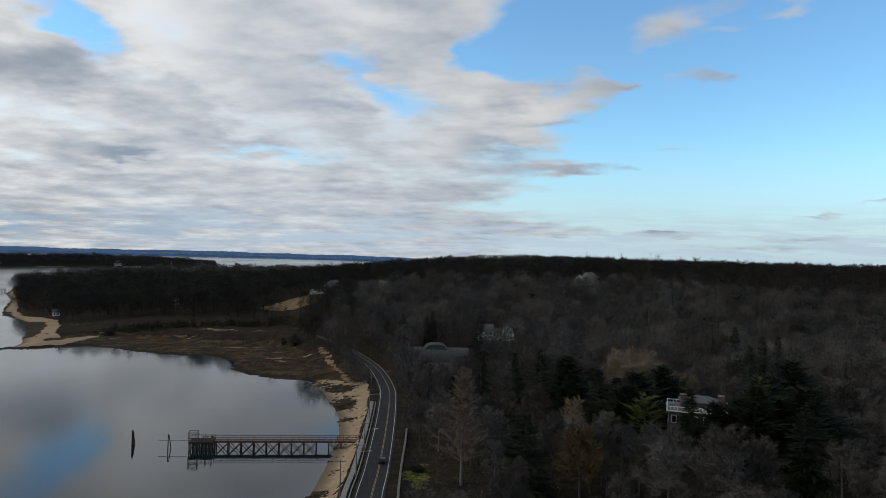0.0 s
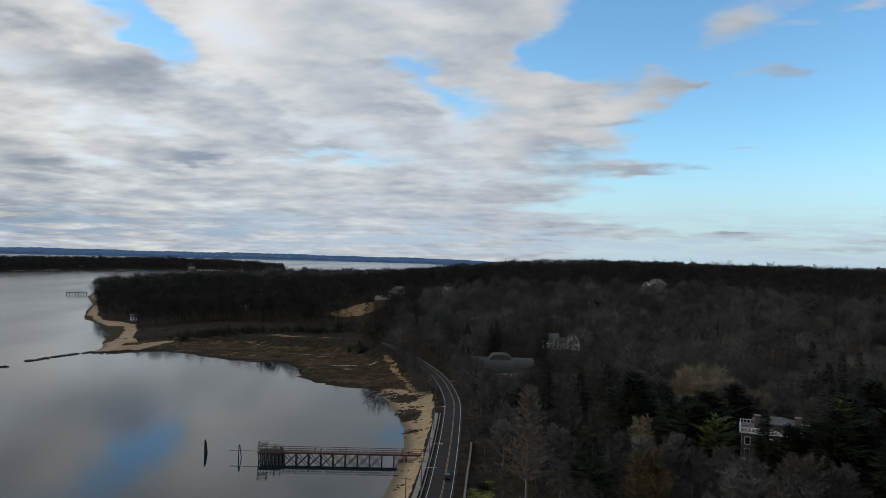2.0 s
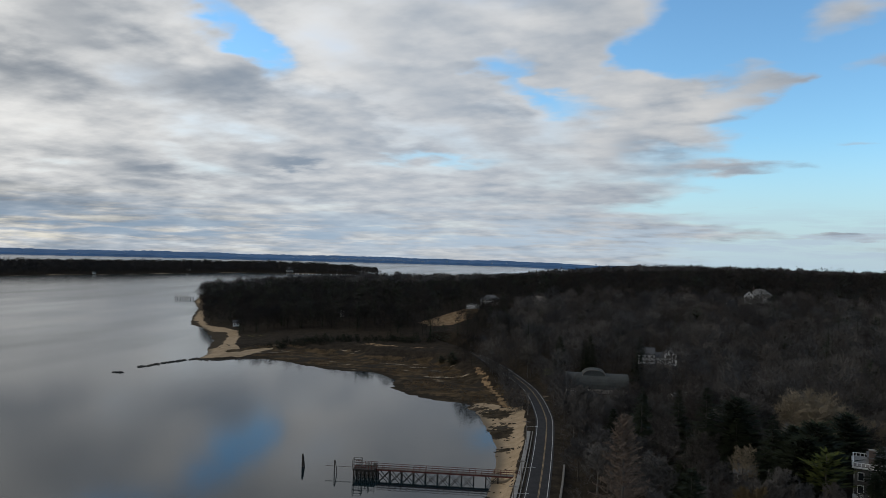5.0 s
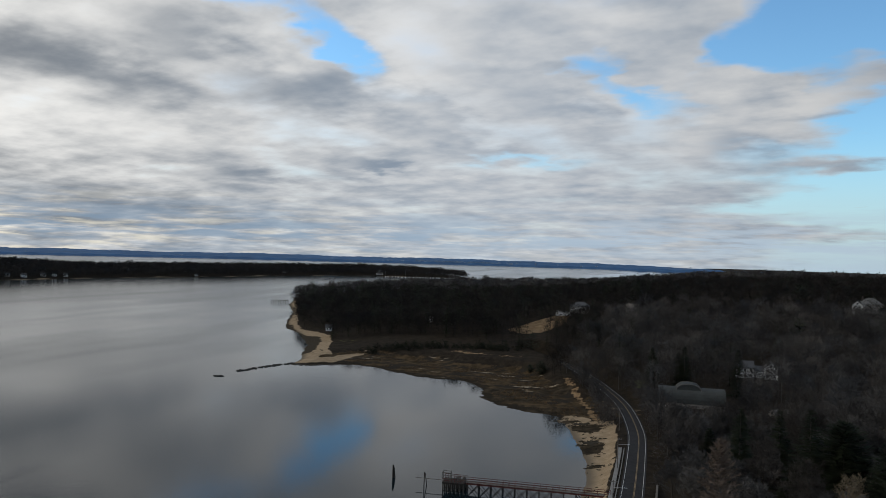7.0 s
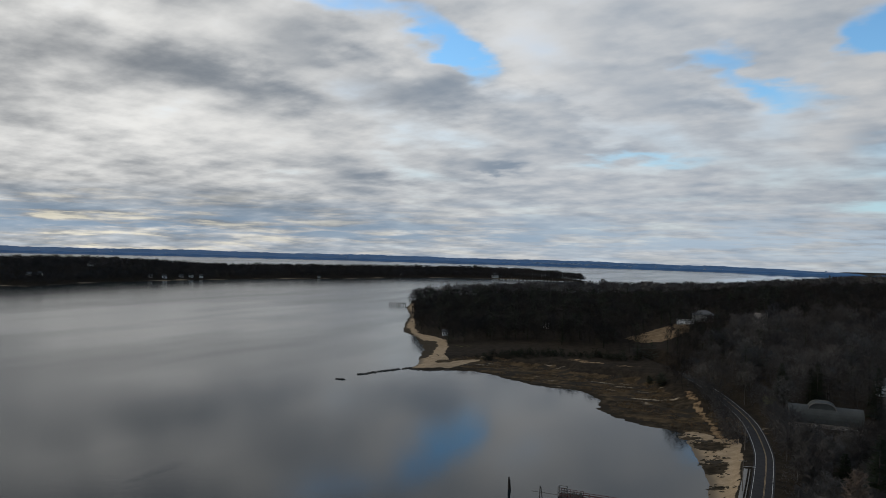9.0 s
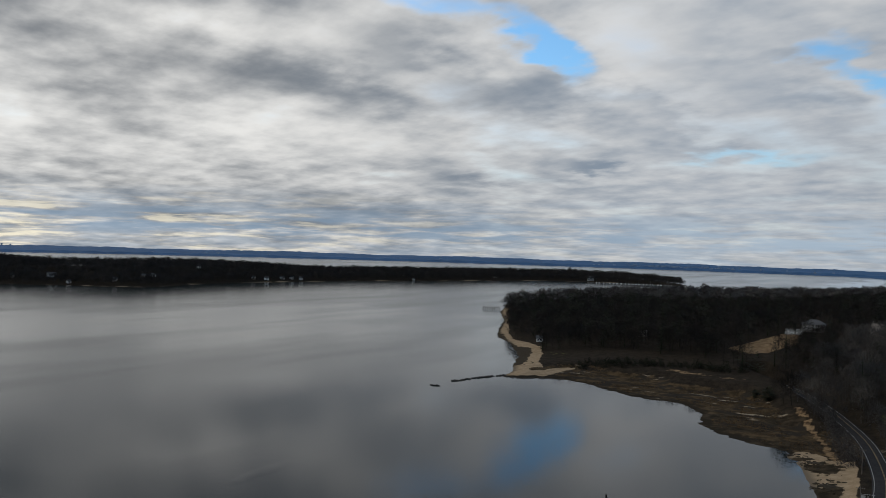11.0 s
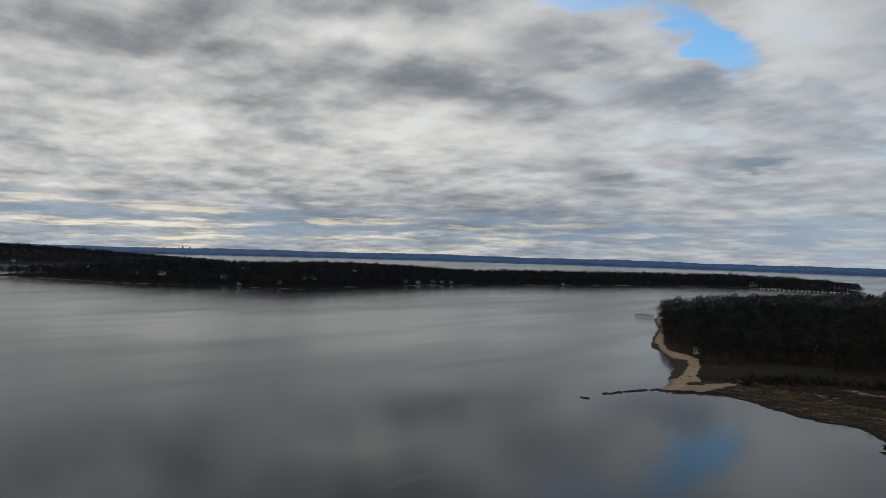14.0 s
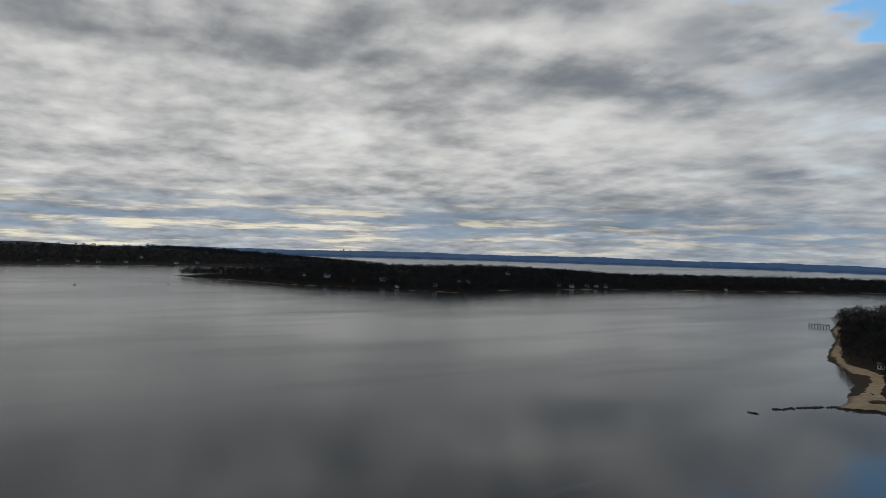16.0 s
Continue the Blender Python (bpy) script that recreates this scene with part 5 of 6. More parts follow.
def mansion():
    """Three-storey country house with a balustraded flat roof, chimneys and a columned porch."""
    gx, gy = 74, 213
    root = thing("mansion", pose(gx, gy, height(gx, gy) - .2, 0, 0, -16), "large pale three-storey country house with white balustrade", "house")
    W, D, H = 17.0, 11.0, 10.6
    part("wall", Solid().box(0, 0, H / 2 - 1, W, D, H + 2), M_SHADEDSTUCCO, root)
    part("cornice", Solid().box(0, 0, H + .15, W + 1.3, D + 1.3, .35), M_WHITE, root, "white cornice")
    part("roof", Solid().box(0, 0, H + .45, W + .4, D + .4, .3), M_CONCRETE, root, "pale flat roof")
    part("attic", Solid().box(0, .8, H + 1.4, W * .62, D * .6, 2.0), M_SHADEDSTUCCO, root)
    part("attic_roof", hip(Solid(), W * .62, D * .6, H + 2.4, 1.6, .5), M_SLATE, root, "pale hipped attic roof")
    for y in (-D / 2 - .3, D / 2 + .3):
        part("balustrade_rail", Solid().box(0, y, H + 1.35, W + .8, .2, .14), M_WHITE, root)
        for i in range(18):
            part("baluster", Solid().bar((-W / 2 + W * (i + .5) / 18, y, H + .55), (-W / 2 + W * (i + .5) / 18, y, H + 1.3), .12, .09, 6), M_WHITE, root)
    for x in (-W / 2 - .3, W / 2 + .3):
        part("balustrade_rail", Solid().box(x, 0, H + 1.35, .2, D + .8, .14), M_WHITE, root)
        for i in range(10):
            part("baluster", Solid().bar((x, -D / 2 + D * (i + .5) / 10, H + .55), (x, -D / 2 + D * (i + .5) / 10, H + 1.3), .12, .09, 6), M_WHITE, root)
    for x, y in ((-4.6, -3.2), (5.6, -1.5)):
        ch = part("chimney", Solid().box(x, y, H + 2.2, 1.5, 1.1, 4.4), M_BRICK, root, "tall dark brick chimney")
        part("chimney_cap", Solid().box(x, y, H + 4.5, 1.8, 1.4, .25), M_STONE, ch)
    fr_me = Solid().box(0, 0, 0, 1.5, .16, 2.2).mesh("window", M_WHITE)
    pn_me = Solid().box(0, 0, 0, 1.15, .1, 1.85).mesh("pane", M_GLASS)
    for r in range(3):
        z = 1.9 + r * 3.3
        spots = [(-W / 2 + W * (i + .5) / 6, -D / 2 - .05, z, 0) for i in range(6)] + [(-W / 2 + W * (i + .5) / 6, D / 2 + .05, z, 180) for i in range(6)]
        spots += [(s * (W / 2 + .05), -D / 2 + D * (i + .5) / 4, z, 90 * s) for s in (-1, 1) for i in range(4)]
        for x, y, zz, a in spots:
            fr = new("window", fr_me)
            fr.parent, fr.location, fr.rotation_euler = root, (x, y, zz), (0, 0, radians(a))
            pn = new("pane", pn_me)
            pn.parent, pn.location = fr, (0, -.06, 0)
    for cx, n in ((-6.6, 3), (6.4, 3)):
        part("porch_roof", Solid().box(cx, -D / 2 - 1.6, 3.7, 4.6, 3.2, .35), M_WHITE, root, "white porch roof")
        part("porch_floor", Solid().box(cx, -D / 2 - 1.6, .2, 4.6, 3.2, .5), M_CONCRETE, root)
        for i in range(n):
            part("column", Solid().bar((cx - 2 + 4 * i / (n - 1), -D / 2 - 2.9, .4), (cx - 2 + 4 * i / (n - 1), -D / 2 - 2.9, 3.55), .22, .18, 10), M_WHITE, root, "white column")
        for k in range(5):
            part("stair_tread", Solid().box(cx, -D / 2 - 3.4 - k * .32, .3 - k * .17, 2.6, .34, .17), M_CONCRETE, root)
        for sx in (-1.4, 1.4):
            part("stair_rail", Solid().beam((cx + sx, -D / 2 - 3.2, 1.3), (cx + sx, -D / 2 - 5.0, .45), .14, .16), M_WHITE, root, "white stair rail")


mansion()


def put(x, y, rz=0.0, dz=0.0):
    return pose(x, y, height(x, y) + dz, 0, 0, rz)


house("cottage", "small grey cottage with pale roof among the trees", "house", put(42, 231, -12, -1.0), 6, 5, 4.0, 2.0, M_SHINGLE, M_SLATE, cols=2, rows=2)
house("house", "white many-gabled house behind bare trees", "house", put(26, 447, 4), 9, 8, 5.4, 3.2, M_WHITE, M_SLATE, cols=3, chimneys=1, wing=5)
house("house", "white gabled house with tall windows in the wood", "house", put(39.5, 447, 88), 8, 7, 5.6, 3.4, M_WHITE, M_SLATE, cols=2, chimneys=0)
hh = house("hilltop_house", "white hilltop house with grey hipped roof above a dry field", "house", put(-96, 660, 6, 2.0), 17, 11, 4.4, 4.0, M_CREAM, M_SLATE, "hip", 5, 2, 1, True)
tz = height(-108, 652)
terr = thing("terrace", pose(-109, 652, tz, 0, 0, 6), "white retaining terrace beside the hilltop house", "terrace")
part("terrace_wall", Solid().box(0, 0, 1.0, 13, 7, 3.2), M_WHITE, terr)
part("terrace_floor", Solid().box(0, 0, 2.7, 13.4, 7.4, .2), M_CONCRETE, terr)
for i in range(7):
    part("terrace_post", Solid().box(-6.4 + i * 12.8 / 6, -3.6, 3.3, .18, .18, 1.1), M_WHITE, terr)
part("terrace_rail", Solid().box(0, -3.6, 3.85, 13, .16, .12), M_WHITE, terr)
house("ridge_house", "large beige house with broad pale grey hipped roof on the ridge", "house", put(131, 672, -10, 1.5), 17, 12, 5.4, 5.0, M_CREAM, M_PALEROOF, "hip", 5, 2, 1)
house("ridge_wing", "white gabled wing beside the house on the ridge", "house", put(121, 666, 78, 1.5), 8, 7, 5.8, 3.0, M_WHITE, M_PALEROOF, cols=2, chimneys=0)
house("garage", "small pale outbuilding beside the ridge house", "shed", put(105, 668, -14, 1.0), 5, 4, 2.8, 1.8, M_WHITE, M_SLATE, cols=2, rows=1, chimneys=0)
house("house", "grey shingled house half hidden in the wood", "house", put(-50, 640, 0, 1.5), 10, 8, 5.0, 3.6, M_SHINGLE, M_SHINGLE, cols=3, chimneys=1)
house("house", "pale gabled house deep in the wood", "house", put(186, 530, -20, 1.5), 9, 7, 6.5, 3.2, M_CREAM, M_SLATE, cols=3, chimneys=1)
house("boathouse", "small white boathouse at the edge of the beach wood", "shed", put(-299, 580, 30), 5, 4.4, 3.0, 2.0, M_WHITE, M_SLATE, cols=2, rows=1, chimneys=0)
house("shed", "small pale shed behind the marsh", "shed", put(-226, 632, 20, .5), 7, 5, 3.0, 2.0, M_SHINGLE, M_CONCRETE, cols=2, rows=1, chimneys=0)

house("shed", "small shed with pale weathered roof among bare trees", "shed", put(36, 357, 25, -.8), 8, 6, 2.4, 2.4, M_SHINGLE, M_CONCRETE, cols=2, rows=1, chimneys=0)

rh_ = random.Random(2)
for x, y, w, e, pale in ISLAND_HOMES:
    a = math.degrees(math.atan2(-x, y)) + rh_.uniform(-25, 25)
    house("shore_house", "white shorefront house with dark roof among island trees" if pale else "grey shingled house among dark island trees", "house", put(x, y, a, .3), w * .6, 7, e * .62, 2.4, M_WHITE if pale else M_SHINGLE, M_SLATE, cols=5 if w > 15 else 3, chimneys=1, group="island houses")
FAR_HOMES = [(-2330, 160, 20), (-2330, 255, 15), (-2300, 305, 15), (-2300, 378, 10), (-2245, 505, 10), (-2265, 570, 10), (-2400, 440, 10)]
for x, y, a in FAR_HOMES:
    house("far_house", "small white house on the far wooded shore", "house", put(x, y, a + 60, 2.0), 11, 9, 4.5, 3, M_WHITE, M_SLATE, cols=3, chimneys=0, group="far shore houses")
house("clubhouse", "white clubhouse with tall grey roof by the marina", "clubhouse", put(-800, 1840, 40, 1.0), 16, 11, 4.5, 7, M_WHITE, M_SLATE, "hip", 5, 2, 1, True)


# ---------------------------------------------------------------- boats and docks
def boat(x, y, a, L=7.0, mast=False, label="small white motorboat moored on the calm bay", group="moored boats"):
    b = thing("sailboat" if mast else "motorboat", pose(x, y, 0, 0, 0, a), label, "boat", group)
    s = Solid()
    ring = lambda z, k: [(-L / 2, -L * .14 * k, z), (L * .15, -L * .15 * k, z), (L / 2 * (.86 + .14 * k), 0, z + .1), (L * .15, L * .15 * k, z), (-L / 2, L * .14 * k, z)]
    s.add(ring(-.3, .55) + ring(.9, 1.0), [(4, 3, 2, 1, 0), (5, 6, 7, 8, 9)] + [(i, (i + 1) % 5, 5 + (i + 1) % 5, 5 + i) for i in range(5)])
    part("hull", s, M_WHITE, b)
    part("cabin", Solid().box(0, 0, 1.25, L * .35, L * .18, .8), M_WHITE, b)
    part("cabin_window", Solid().box(0, 0, 1.35, L * .36, L * .185, .25), M_GLASS, b)
    if mast:
        part("mast", Solid().bar((L * .08, 0, .9), (L * .08, 0, L * 1.35), .09, .05, 6), M_CHROME, b)
        part("furled_sail", Solid().bar((L * .08, 0, 1.9), (-L * .4, 0, 1.8), .16, .12, 6), M_WHITE, b)
    return b


boat(-1880, 66, 20, 10, True, "white sailboat at anchor far across the bay")
boat(-1388, 146, 40, 7)
boat(-1470, 267, 10, 5)
boat(-1400, 300, 30, 5)
rb = random.Random(8)
for i in range(22):
    boat(-760 + i * 8.2 + rb.uniform(-2, 2), 1800 + i * 3.2 + rb.uniform(-4, 4) - 14, 120 + rb.uniform(-10, 10), rb.uniform(9, 14), i % 3 == 0, "white boat berthed in the distant marina", "marina boats")


def dock(x, y, a, L, W, z, n, label, tall=0):
    d = thing("dock", pose(x, y, 0, 0, 0, a), label, "dock", "docks")
    part("deck", Solid().box(L / 2, 0, z, L, W, .45), M_TIMBER, d)
    for i in range(n):
        for yy in (-W / 2, W / 2):
            part("post", Solid().bar((L * i / (n - 1), yy, -2.5), (L * i / (n - 1), yy, z + .3), .28, .24, 6), M_TIMBER, d)
    part("rail", Solid().beam((0, W / 2, z + 1.1), (L, W / 2, z + 1.1), .12, .12), M_TIMBER, d)
    for i in range(tall):
        part("tall_pile", Solid().bar((L * (.25 + .11 * i), 6, -2.5), (L * (.25 + .11 * i), 6, z + 3.5), .12, .1, 6), M_TIMBER, d)
    return d


dock(-523.5, 852.3, 20, 22, 3.2, 3.2, 8, "weathered timber dock on dark piles off the headland", 4)
dock(-815, 1770, 40, 40, 4, 1.6, 9, "long pale dock at the distant marina")
dock(-1385, 470, 60, 22, 3, 2.0, 6, "small timber dock on the island shore")


# ---------------------------------------------------------------- rocks and wrack
def boulder_mesh(seed, mat=None):
    rngb = random.Random(seed)
    bm = bmesh.new()
    bmesh.ops.create_icosphere(bm, subdivisions=1, radius=1)
    for v in bm.verts:
        v.co *= rngb.uniform(.72, 1.12)
        v.co.z *= .62
    me = bpy.data.meshes.new("boulder")
    bm.to_mesh(me)
    bm.free()
    me.materials.append(mat or M_ROCK)
    return me


def rocks(name, label, line, n, spread, size, seed):
    root = thing(name, pose(line[0][0], line[0][1], 0), label, "rocks")
    rngr = random.Random(seed)
    mes = [boulder_mesh(seed * 10 + i) for i in range(5)]
    pts = curve_points(line, 0.5)
    zs = heights([(p.x, p.y) for p in pts])
    for i in range(n):
        j = rngr.randrange(len(pts))
        p = pts[j]
        s = rngr.uniform(*size)
        ob = new("boulder", mes[i % 5])
        ob.parent = root
        ob.matrix_world = pose(p.x + rngr.gauss(0, spread), p.y + rngr.gauss(0, spread), max(0, float(zs[j])) + .05, rngr.uniform(-20, 20), rngr.uniform(-20, 20), rngr.uniform(0, 360)) @ Matrix.Diagonal((s, s * rngr.uniform(.7, 1.2), s * .8, 1))


rocks("rock_groyne", "dark wet boulders trailing off the sand spit", [(-243, 424), (-249, 408), (-253, 395), (-256, 379)], 110, .8, (.5, 1.3), 4)
rocks("rock_islet", "low dark rock islet off the spit", [(-257.5, 361.5), (-254.5, 362.8)], 24, .6, (.6, 1.2), 6)
rocks("shore_rocks", "dark stones along the foot of the spit", [(-243, 421), (-232, 419), (-222, 428), (-214, 433)], 90, .8, (.3, .8), 7)


def lumps(name, spots, mat, label, category):
    """Low ragged mats, as one mesh."""
    rngl = random.Random(12)
    V, Fc = [], []
    for x, y, rx, ry, a in spots:
        n = len(V)
        c, s = math.cos(radians(a)), math.sin(radians(a))
        k = 14
        V.append((x, y, .22))
        for i in range(k):
            t = 2 * math.pi * i / k
            for q, lift in ((.6, .2), (1.0, -.08)):
                f = q * rngl.uniform(.55, 1.2)
                u, w = math.cos(t) * rx * f, math.sin(t) * ry * f
                gx, gy = x + u * c - w * s, y + u * s + w * c
                V.append((gx, gy, lift * rngl.uniform(.6, 1.2)))
        for i in range(k):
            j = (i + 1) % k
            Fc += [(n, n + 1 + 2 * i, n + 1 + 2 * j), (n + 1 + 2 * i, n + 2 + 2 * i, n + 2 + 2 * j), (n + 1 + 2 * i, n + 2 + 2 * j, n + 1 + 2 * j)]
    V = [(x, y, z + h) for (x, y, z), h in zip(V, heights([v[:2] for v in V]))]
    me = bpy.data.meshes.new(name)
    me.from_pydata(V, [], Fc)
    me.materials.append(mat)
    return tagged(new(name, me), label, category, kind="stuff")


rw = random.Random(21)
WR = [(-38, 300, 4.5, 3.5, 10), (-47, 330, 5, 2.5, -20)]
for i in range(80):
    yy = rw.uniform(174, 345)
    t = float(np.interp(yy, [250, 298, 320, 345], [0, 8, 15, 28]))
    WR.append((-28 - t + rw.gauss(0, 2.0), yy, rw.uniform(.2, 1.1) ** 1.5 + .15, rw.uniform(.12, .5), rw.uniform(-40, 50)))
for cx, cy, n, sx_, sy_ in ((-39, 300, 34, 3.0, 4.5), (-47, 328, 30, 5, 3), (-33, 268, 14, 2.2, 2.2), (-29, 184, 16, 2.2, 3.5), (-60, 338, 20, 5, 2)):
    for i in range(n):
        WR.append((cx + rw.gauss(0, sx_), cy + rw.gauss(0, sy_), rw.uniform(.5, 1.9), rw.uniform(.3, .9), rw.uniform(-60, 60)))
for i in range(30):
    t = rw.random()
    WR.append((-326 + 70 * t + rw.gauss(0, 3) + 8, 560 - 92 * t + rw.gauss(0, 3), rw.uniform(1, 4.5), rw.uniform(.4, 1.0), -50 + rw.uniform(-15, 15)))
lumps("seaweed", WR, M_WRACK, "dark seaweed mats washed up on the sand", "seaweed")


# ---------------------------------------------------------------- marsh and shrubs
def tuft(seed, n, h, r, w):
    s = Shape()
    rngt = random.Random(seed)
    for i in range(n):
        a, q = rngt.uniform(0, 6.28), rngt.uniform(0, r)
        b = Vector((math.cos(a) * q, math.sin(a) * q, -.05))
        o = Vector((rngt.gauss(0, .35), rngt.gauss(0, .35), 1)).normalized()
        k = o.orthogonal().normalized() * w
        s.tri(b - k, b + k, b + o * h * rngt.uniform(.5, 1.1))
    return s


def bush(seed, n, r, h, w):
    s = Shape()
    rngt = random.Random(seed)
    for i in range(n):
        d = rdir(rngt, .5)
        t = Vector((d.x * r, d.y * r, abs(d.z) * h)) * rngt.uniform(.6, 1.1)
        o = (d + rdir(rngt, .2) * .9).normalized()
        k = o.orthogonal().normalized() * w
        c = t - o * r * .4
        s.tri(c - k, c + k, t)
    return s


rng2 = np.random.default_rng(11)
gr = scatter(26000, -260, -40, 335, 500, 1.3, rng2, lambda x, y: (land(x, y)[1]["marsh"] > .5) & (shore(x, y, MAINLAND) > 5) & (ripple(x, y, 11, 4) + .5 * ripple(x, y, 4, 2) > .05))
joined("marsh_grass", [tuft(s, 9, .8, .8, .07) for s in range(5)], gr, rng2, (.7, 1.3), M_GRASS, "tawny dead marsh grass in tufts", "grass")
sh = scatter(5000, -260, -60, 400, 540, 3.2, rng2, lambda x, y: (seg_distance(x, y, [(-218, 484), (-190, 490), (-150, 496), (-118, 490)]) < 6 + 9 * ripple(x, y, 17)) & (shore(x, y, MAINLAND) > 20))
joined("shrub_belt", [bush(s, 60, 2.0, 3.2, .16) for s in range(5)], sh, rng2, (.5, 1.7), M_HEDGE, "dark evergreen shrubs behind the marsh", "shrubs")
sb = scatter(4000, -60, -20, 325, 440, 2.6, rng2, lambda x, y: (seg_distance(x, y, ROAD) > 6.5) & (seg_distance(x, y, ROAD) < 13) & (shore(x, y, MAINLAND) > 12) & (x < np.interp(y, [320, 352, 378, 440], [-23, -29, -36, -58])))
joined("bank_scrub", [bush(s + 9, 60, 1.8, 4.2, .06) for s in range(5)], sb, rng2, (.8, 2.2), M_WOOD, "tangled leafless scrub between road and beach", "shrubs")
bs = scatter(700, -18, 22, 312, 357, 4.0, rng2, lambda x, y: (seg_distance(x, y, ROAD) > 7) & (np.hypot(x, y - 372) > 16))
joined("barn_scrub", [bush(s + 70, 90, 2.0, 3.6, .06) for s in range(5)], bs, rng2, (1.0, 2.3), M_WOOD, "tall leafless scrub in front of the barn", "shrubs")
ub = scatter(14000, -24, 190, 95, 400, 3.3, rng2, lambda x, y: (seg_distance(x, y, ROAD) > np.where(y > 246, 5.6, 9)) & (x > np.interp(y, [300, 321, 352, 378, 400], [-20, -22, -27, -34, -42])) & (land(x, y)[1]["lawn"] < .3) & in_view(x, y) & (np.hypot(x - 71, y - 212) > 12) & (np.hypot(x, y - 372) > 19))
joined("undergrowth", [bush(s + 30, 28, 1.6, 2.4, .09) for s in range(5)], ub, rng2, (.5, 1.3), M_WOOD, "leafless undergrowth beneath the garden trees", "shrubs")


# ---------------------------------------------------------------- single trees
def tree(name, shapes, twig, bark, label, category="tree", group=""):
    root = thing(name, pose(0, 0, 0), label, category, group)
    for nm, shp, mt in (("trunk", shapes[0], bark), ("crown", shapes[1], twig)):
        ob = new(nm, shp.mesh(nm, mt))
        ob.parent = root
    return root


def plant(root, x, y, s=1.0, a=0.0, dz=-.2):
    root.matrix_world = pose(x, y, height(x, y) + dz, 0, 0, a) @ Matrix.Diagonal((s, s, s, 1))
    return root


def larch(seed, h=29.0, r=8.6):
    """A tall conical leafless conifer with upswept fine branches."""
    rngt = random.Random(seed)
    tr, cr = Shape(), Shape()
    tr.cone(Vector((0, 0, -1)), Vector((0, 0, h * .98)), .5, .05, 6)
    for i in range(130):
        u = .2 + .8 * (i / 130)
        a = i * 2.4
        ln = r * (1.04 - u) ** .62 * rngt.uniform(.7, 1.15)
        b = Vector((0, 0, h * u))
        o = Vector((math.cos(a), math.sin(a), rngt.uniform(.0, .5) + .5 * u)).normalized()
        tip = b + o * ln + Vector((rngt.uniform(-.6, .6), rngt.uniform(-.6, .6), 0))
        tr.cone(b, tip, .07, .02, 3)
        for k in range(60):
            c = b.lerp(tip, .15 + .85 * (k + rngt.random()) / 60)
            q = (o * .3 + rdir(rngt, .45)).normalized()
            w = q.orthogonal().normalized() * .07
            cr.tri(c - w, c + w, c + q * rngt.uniform(.6, 1.4))
    return tr, cr


plant(tree("larch", larch(2), M_LARCH, M_PALEBARK, "tall conical leafless larch with tawny twigs"), 6, 188)
plant(tree("weeping_beech", bare_tree(5, 17, .8, 34, 13, 22, .3), M_GOLD, M_BARK, "broad leafless tree with golden-tan twigs beside the mansion"), 66, 258, 1.06)
plant(tree("weeping_beech", bare_tree(6, 14, .6, 16, 8, 14, .3), M_GOLD, M_BARK, "smaller golden-tan leafless tree"), 82, 252, 1.1)
plant(tree("bare_tree", bare_tree(7, 17, .68, 30, 12, 20, .4, 1.0), M_SILVER, M_PALEBARK, "wide grey leafless tree with dense pale twigs"), 51, 158, .86)
plant(tree("willow", bare_tree(8, 17, .44, 24, 12, 20, .8), M_WILLOW, M_BARK, "upright leafless willow with orange-olive twigs"), 32, 168, 1.08)
plant(tree("willow", bare_tree(9, 15, .40, 16, 8, 14, .8), M_GOLD, M_BARK, "olive-tan leafless tree beside the cottage"), 39, 219)
for i, (x, y, h) in enumerate([(-5, 262, 17), (1, 283, 17), (-6, 296, 15), (9, 296, 17), (0, 240, 16), (-3, 318, 12), (12, 318, 13), (-12, 322, 11), (3, 222, 14), (-17, 350, 9), (-13, 356, 9), (9, 352, 8)]):
    plant(tree("bare_tree", bare_tree(60 + i, h, .5, 16, 8, 13, .5), M_GREYTWIG if i % 3 else M_TWIG, M_BARK, "broad leafless tree with dense grey twigs by the barn", group="barn trees"), x, y)
PINES = [(79, 200, 11, 4.0, 1), (88, 197, 17, 6.5, 1), (94, 214, 20, 6.5, 1), (54, 226, 17, 6.0, 1), (40, 236, 17, 6.5, 0), (-21, 405, 21, 5.0, 0), (15, 268, 20, 5.0, 0), (98, 200, 19, 7.0, 1), (110, 235, 22, 7.0, 1), (20, 172, 21, 8.0, 0), (13, 241, 27, 6.2, 0), (33, 248, 25, 6.0, 0), (41, 243, 22, 6.5, 1), (27, 232, 14, 5.5, 0), (57, 217, 20, 6.0, 1), (52, 209, 18, 6.0, 1), (47, 222, 21, 5.5, 0), (63, 192, 14, 3.2, 0), (66.5, 199, 19, 5.0, 0), (71.5, 195, 16, 3.6, 1), (79, 197, 17, 5.0, 1), (79.5, 189, 21.5, 4.8, 1), (88, 204, 22, 5.5, 1), (84, 172, 20, 6.5, 0),
         (92, 184, 21, 6.5, 0), (26, 262, 22, 4.5, 0), (70, 236, 19, 5.0, 1), (98, 228, 22, 6.0, 0), (22, 212, 12, 4.5, 0), (-5, 398, 24, 4.5, 0), (-8, 404, 20, 4.0, 0), (20, 395, 24, 4.5, 0), (5, 268, 15, 4.0, 0), (108, 262, 24, 5.5, 0), (120, 280, 25, 5.5, 0), (135, 300, 24, 5.0, 0), (126, 322, 26, 5.0, 0)]
